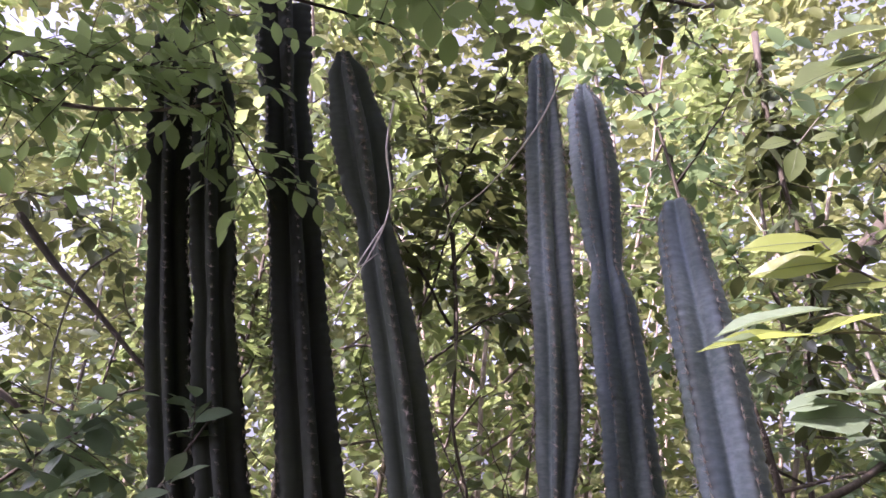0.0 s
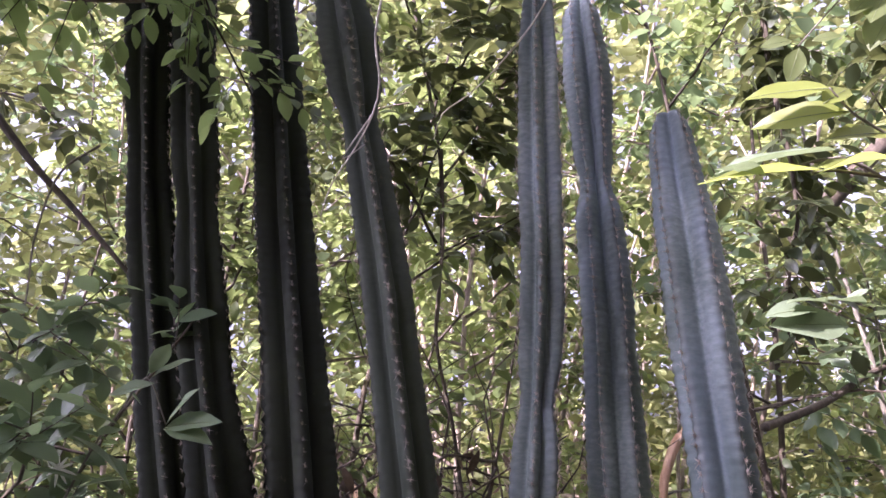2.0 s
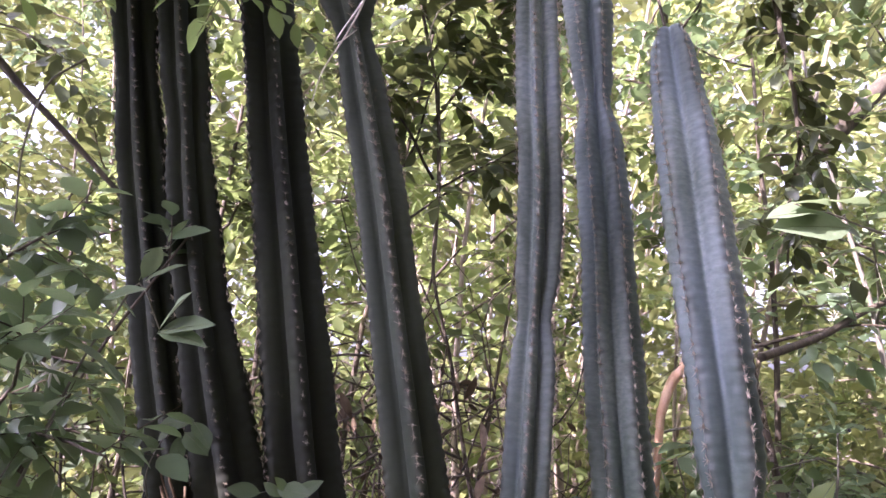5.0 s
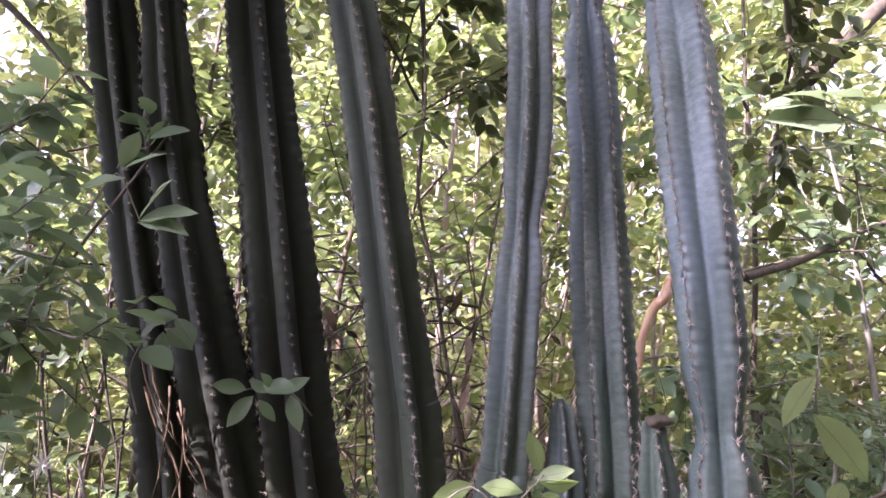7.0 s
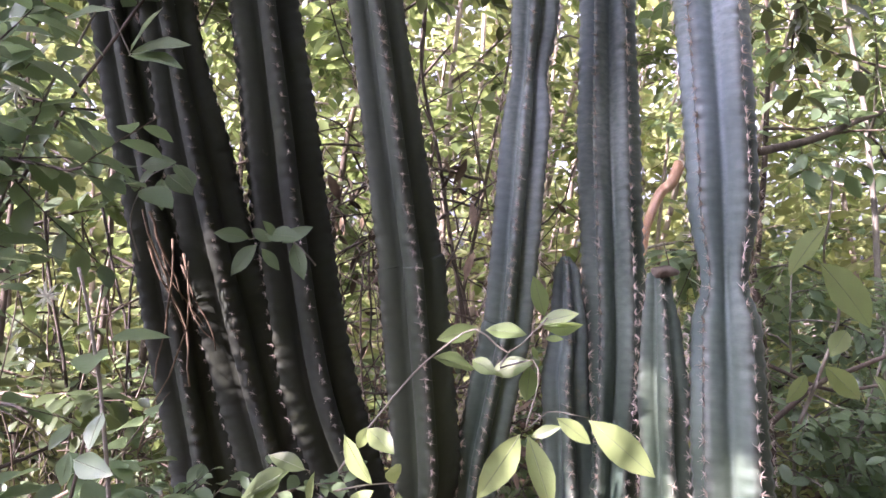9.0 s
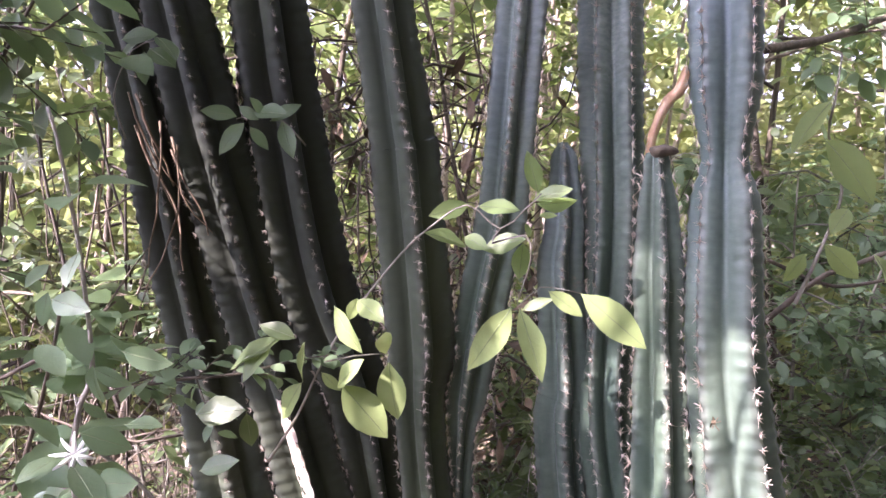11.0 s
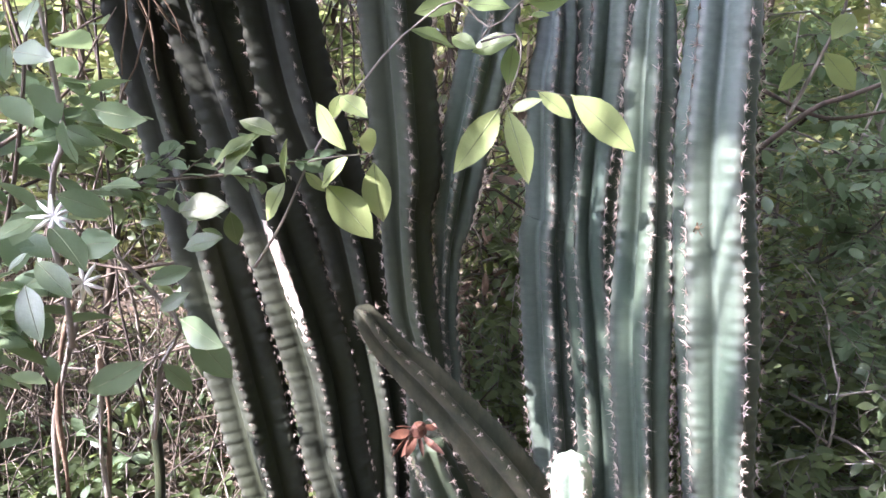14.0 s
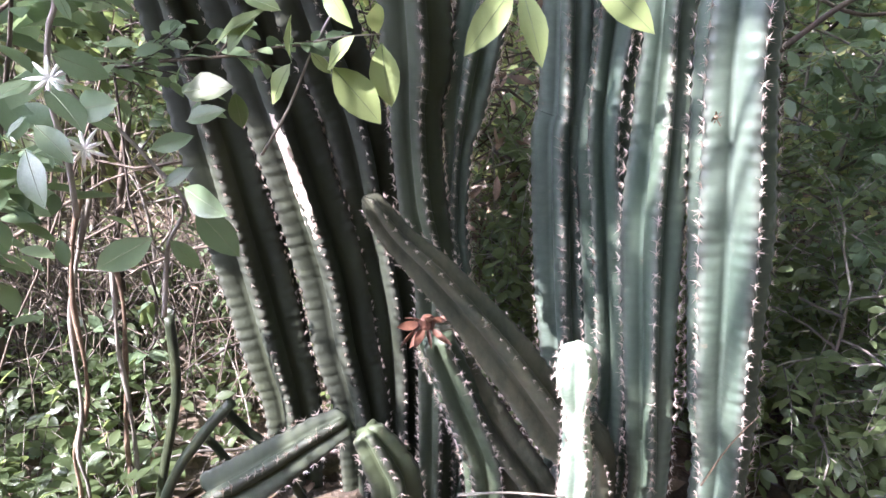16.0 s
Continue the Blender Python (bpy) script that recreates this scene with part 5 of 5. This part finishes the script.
flower("white spidery flower hanging among distant green leaves", (2.05, 3.39, 2.50), (0.1, -1, -0.3), 0.055, 11)
flower("white spidery flower hanging among distant green leaves", (2.10, 3.50, 2.33), (-0.1, -1, -0.4), 0.05, 12)


def husk(label, at, size, lobes, seed, mat=None):
    """A dried split fruit with curling lobes of uneven length."""
    root = thing("dried_fruit", label, "fruit")
    rng = np.random.default_rng(seed)
    for k in range(lobes):
        w = 2 * math.pi * k / lobes + rng.uniform(-0.35, 0.35)
        sp = Soup()
        o = np.array([math.cos(w), -0.35 + rng.uniform(-0.4, 0.3), math.sin(w) + rng.uniform(-0.2, 0.2)])
        tv, tf = big_leaf_mesh(rng, rng.uniform(0.35, 0.75))
        tv = tv + np.c_[np.zeros((len(tv), 2)), rng.uniform(0.3, 0.9) * tv[:, 0] ** 2]
        leaves_into(sp, (tv, tf), np.array([at]) + o * size * 0.15, o[None], rng.normal(0, 0.4, (1, 3)) + [[0, -1, 0.2]], [size * rng.uniform(0.6, 1.2)])
        part("lobe", sp.mesh("lobe", mat or M_RED), root)
    core = bmesh.new()
    bmesh.ops.create_icosphere(core, subdivisions=2, radius=size * 0.28)
    for v in core.verts:
        v.co = v.co * (1 + 0.35 * noise.noise(v.co * 60 + Vector((seed, 0, 0)))) + Vector(at)
    me = bpy.data.meshes.new("core")
    core.to_mesh(me)
    core.free()
    me.materials.append(mat or M_RED)
    part("core", me, root)


husk("split dried red-brown fruit husk with curled lobes", (0.063, 1.415, 0.722), 0.058, 11, 5)
husk("small withered pinkish flower on a cactus rib", (0.548, 1.335, 1.150), 0.015, 6, 6, M_LITTER)


def withered_tip(label, at, size, seed):
    """A black shrivelled knot on the end of a column."""
    bm = bmesh.new()
    bmesh.ops.create_icosphere(bm, subdivisions=3, radius=size)
    for v in bm.verts:
        v.co = Vector((v.co.x * 1.3, v.co.y, v.co.z * 0.7)) * (1 + 0.7 * noise.noise(v.co * 45 + Vector((seed * 3, 0, 0)))) + Vector(at)
    me = bpy.data.meshes.new("withered_tip")
    bm.to_mesh(me)
    bm.free()
    me.materials.append(M_BARK)
    tagged(new("withered_tip", me), label, "withered shoot")


withered_tip("black shrivelled remains on a short column's tip", (0.507, 1.51, 1.632), 0.017, 1)
withered_tip("black shrivelled fruit stalk between two dark columns", (-0.735, 1.66, 3.20), 0.03, 2)


def hanging_roots():
    rng = np.random.default_rng(15)
    for k in range(9):
        x, y = rng.uniform(-0.66, -0.46), rng.uniform(1.595, 1.645)
        line = wander(rng, (x, y, rng.uniform(1.6, 1.8)), (rng.normal(0.12, 0.10), rng.normal(0.02, 0.05), -1), rng.uniform(0.15, 0.42), 8, 0.14)
        sp = Soup()
        r = rng.uniform(0.0015, 0.0035)
        sp.tube(line, [r * (1 - 0.06 * j) for j in range(9)], 6)
        tagged(new("hanging_root", sp.mesh("hanging_root", M_LITTER)), "thin pale reddish root hanging beside a dark column", "root", "hanging roots")


hanging_roots()


# ---- litter, twigs and tangle on the ground ----
def vine_tangle():
    """Dry brown vines and dead leaves caught between the columns and the thicket."""
    rng = np.random.default_rng(52)
    st, lv = Soup(), Soup()
    for k in range(330):
        x, y = rng.uniform(-0.55, 0.45), rng.uniform(2.0, 2.75)
        z = rng.uniform(0.9, 2.05) if k % 3 else rng.uniform(0.2, 1.2)
        line = wander(rng, (x, y, z), (rng.normal(0, 0.8), rng.normal(0, 0.3), rng.normal(0.2, 0.6)), rng.uniform(0.25, 0.9), 7, 0.22, 0.03)
        if any(q[1] < 1.95 for q in line):
            continue
        r = rng.uniform(0.0015, 0.0055)
        st.tube(line, [r * (1 - 0.08 * j) for j in range(8)], 4)
    n = 900
    p = np.c_[rng.uniform(-0.6, 0.45, n), rng.uniform(2.0, 2.8, n), rng.uniform(0.5, 1.95, n)]
    leaves_into(lv, LEAF_LONG, p, rng.normal(0, 1, (n, 3)) * [0.6, 0.6, 1], rng.normal(0, 1, (n, 3)), rng.uniform(0.03, 0.085, n))
    root = thing("vine_tangle", "tangle of dry brown vines and dead leaves", "vines")
    part("vines", st.mesh("vines", M_BARK), root, kind="stuff")
    part("dead_leaves", lv.mesh("dead_leaves", M_LITTER), root, kind="stuff")


vine_tangle()


def hanging_lianas():
    """Thin dark lianas hanging in a curtain beside the dark columns."""
    rng = np.random.default_rng(53)
    st = Soup()
    for _ in range(60):
        x, y, z = rng.uniform(-1.75, -0.72), rng.uniform(2.0, 2.7), rng.uniform(1.3, 2.15)
        line = wander(rng, (x, y, z), (rng.normal(0, 0.16), rng.normal(0, 0.1), -1), rng.uniform(0.4, 1.3), 8, 0.09)
        r = rng.uniform(0.0015, 0.005)
        st.tube(line, [r] * 9, 4)
    for _ in range(60):
        x, y, z = rng.uniform(-1.7, -0.7), rng.uniform(2.0, 2.6), rng.uniform(0.2, 1.3)
        line = wander(rng, (x, y, z), (rng.normal(0, 0.7), rng.normal(0, 0.3), rng.normal(0.4, 0.5)), rng.uniform(0.2, 0.7), 6, 0.18)
        st.tube(line, [rng.uniform(0.0015, 0.004)] * 7, 4)
    tagged(new("hanging_lianas", st.mesh("hanging_lianas", M_BARK)), "curtain of thin dark lianas beside the columns", "lianas", kind="stuff")


hanging_lianas()


def litter():
    rng = np.random.default_rng(31)
    dry = Soup()
    n = 9000
    p = np.c_[rng.uniform(-3.5, 3.5, n), rng.uniform(0.3, 5.5, n), np.zeros(n)]
    p[:, 2] = [ground_height(x, y) + rng.uniform(0.004, 0.03) for x, y, _ in p]
    leaves_into(dry, LEAF_FAR, p, rng.normal(0, 1, (n, 3)) * [1, 1, 0.2], np.array([0, 0, 1.0]) + rng.normal(0, 0.35, (n, 3)), rng.uniform(0.03, 0.10, n))
    tagged(new("leaf_litter", dry.mesh("leaf_litter", M_LITTER)), "dry brown fallen leaves strewn over the soil", "leaf litter", kind="stuff")
    tw = Soup()
    for _ in range(900):
        x, y = rng.uniform(-3, 3), rng.uniform(0.5, 5)
        a = rng.uniform(0, math.pi * 2)
        ln = rng.uniform(0.1, 0.6)
        z = ground_height(x, y) + rng.uniform(0.005, 0.06)
        line = wander(rng, (x, y, z), (math.cos(a), math.sin(a), rng.normal(0, 0.12)), ln, 4, 0.08)
        r = rng.uniform(0.0015, 0.006)
        tw.tube(line, [r, r, r * 0.9, r * 0.8, r * 0.5], 4)
    tagged(new("fallen_twigs", tw.mesh("fallen_twigs", M_DRY)), "grey-brown fallen twigs on the forest floor", "twigs", kind="stuff")
    tg = Soup()
    for _ in range(650):
        x, y = rng.uniform(-2.2, -0.3), rng.uniform(1.95, 3.2)
        if rng.uniform() < 0.25:
            x = rng.uniform(-0.2, 1.6)
            y = rng.uniform(2.3, 3.4)
        line = wander(rng, (x, y, ground_height(x, y)), (rng.normal(0, 0.5), rng.normal(0, 0.5), 1), rng.uniform(0.3, 1.3), 6, 0.16, 0.05)
        if any(q[1] < 1.98 and -0.75 < q[0] < 0.95 for q in line):
            continue
        r = rng.uniform(0.0015, 0.005)
        tg.tube(line, [r * (1 - 0.1 * k) for k in range(7)], 4)
    tagged(new("undergrowth_stems", tg.mesh("undergrowth_stems", M_TWIG)), "tangle of thin grey-brown dry stems", "undergrowth", kind="stuff")
    sd, tw2 = Soup(), Soup()
    st = np.c_[rng.uniform(-2.6, 2.8, 1700), rng.uniform(1.9, 4.0, 1700), np.zeros(1700)]
    st[:, 2] = [ground_height(x, y) for x, y, _ in st]
    wy = np.c_[rng.normal(0, 0.5, (1700, 2)), np.ones(1700)]
    sprays_into(rng, sd, tw2, st, wy, 0.22, 6, 0.05, LEAF_OVAL, 0.4)
    st = np.c_[rng.uniform(-1.9, -0.32, 620), rng.uniform(1.15, 2.4, 620), np.zeros(620)]
    st = st[(st[:, 0] + 0.5 * (st[:, 1] - 1.2) < -0.42)]
    st[:, 2] = [ground_height(x, y) for x, y, _ in st]
    wy = np.c_[rng.normal(0, 0.45, (len(st), 2)), np.ones(len(st))]
    sprays_into(rng, sd, tw2, st, wy, 0.26, 7, 0.062, LEAF_OVAL, 0.5)
    tagged(new("ground_plants", sd.mesh("ground_plants", M_LEAF)), "small green seedlings and herbs on the forest floor", "undergrowth", kind="stuff")
    tagged(new("ground_plant_stems", tw2.mesh("ground_plant_stems", M_DRY)), "fine stems of small herbs", "undergrowth", kind="stuff")


litter()


def pale_poles():
    rng = np.random.default_rng(77)
    for k in range(26):
        x, y = rng.uniform(0.1, 1.9), rng.uniform(4.5, 7.0)
        line = wander(rng, (x, y, -0.1), (rng.normal(0, 0.12), rng.normal(0, 0.1), 1), rng.uniform(3, 6), 8, 0.04)
        sp = Soup()
        r = rng.uniform(0.012, 0.035)
        sp.tube(line, [r * (1 - 0.06 * j) for j in range(9)], 6)
        tagged(new("sapling_stem", sp.mesh("sapling_stem", M_PALE_BARK)), "pale sunlit thin trunk in the far thicket", "sapling", "pale thin trunks")


pale_poles()
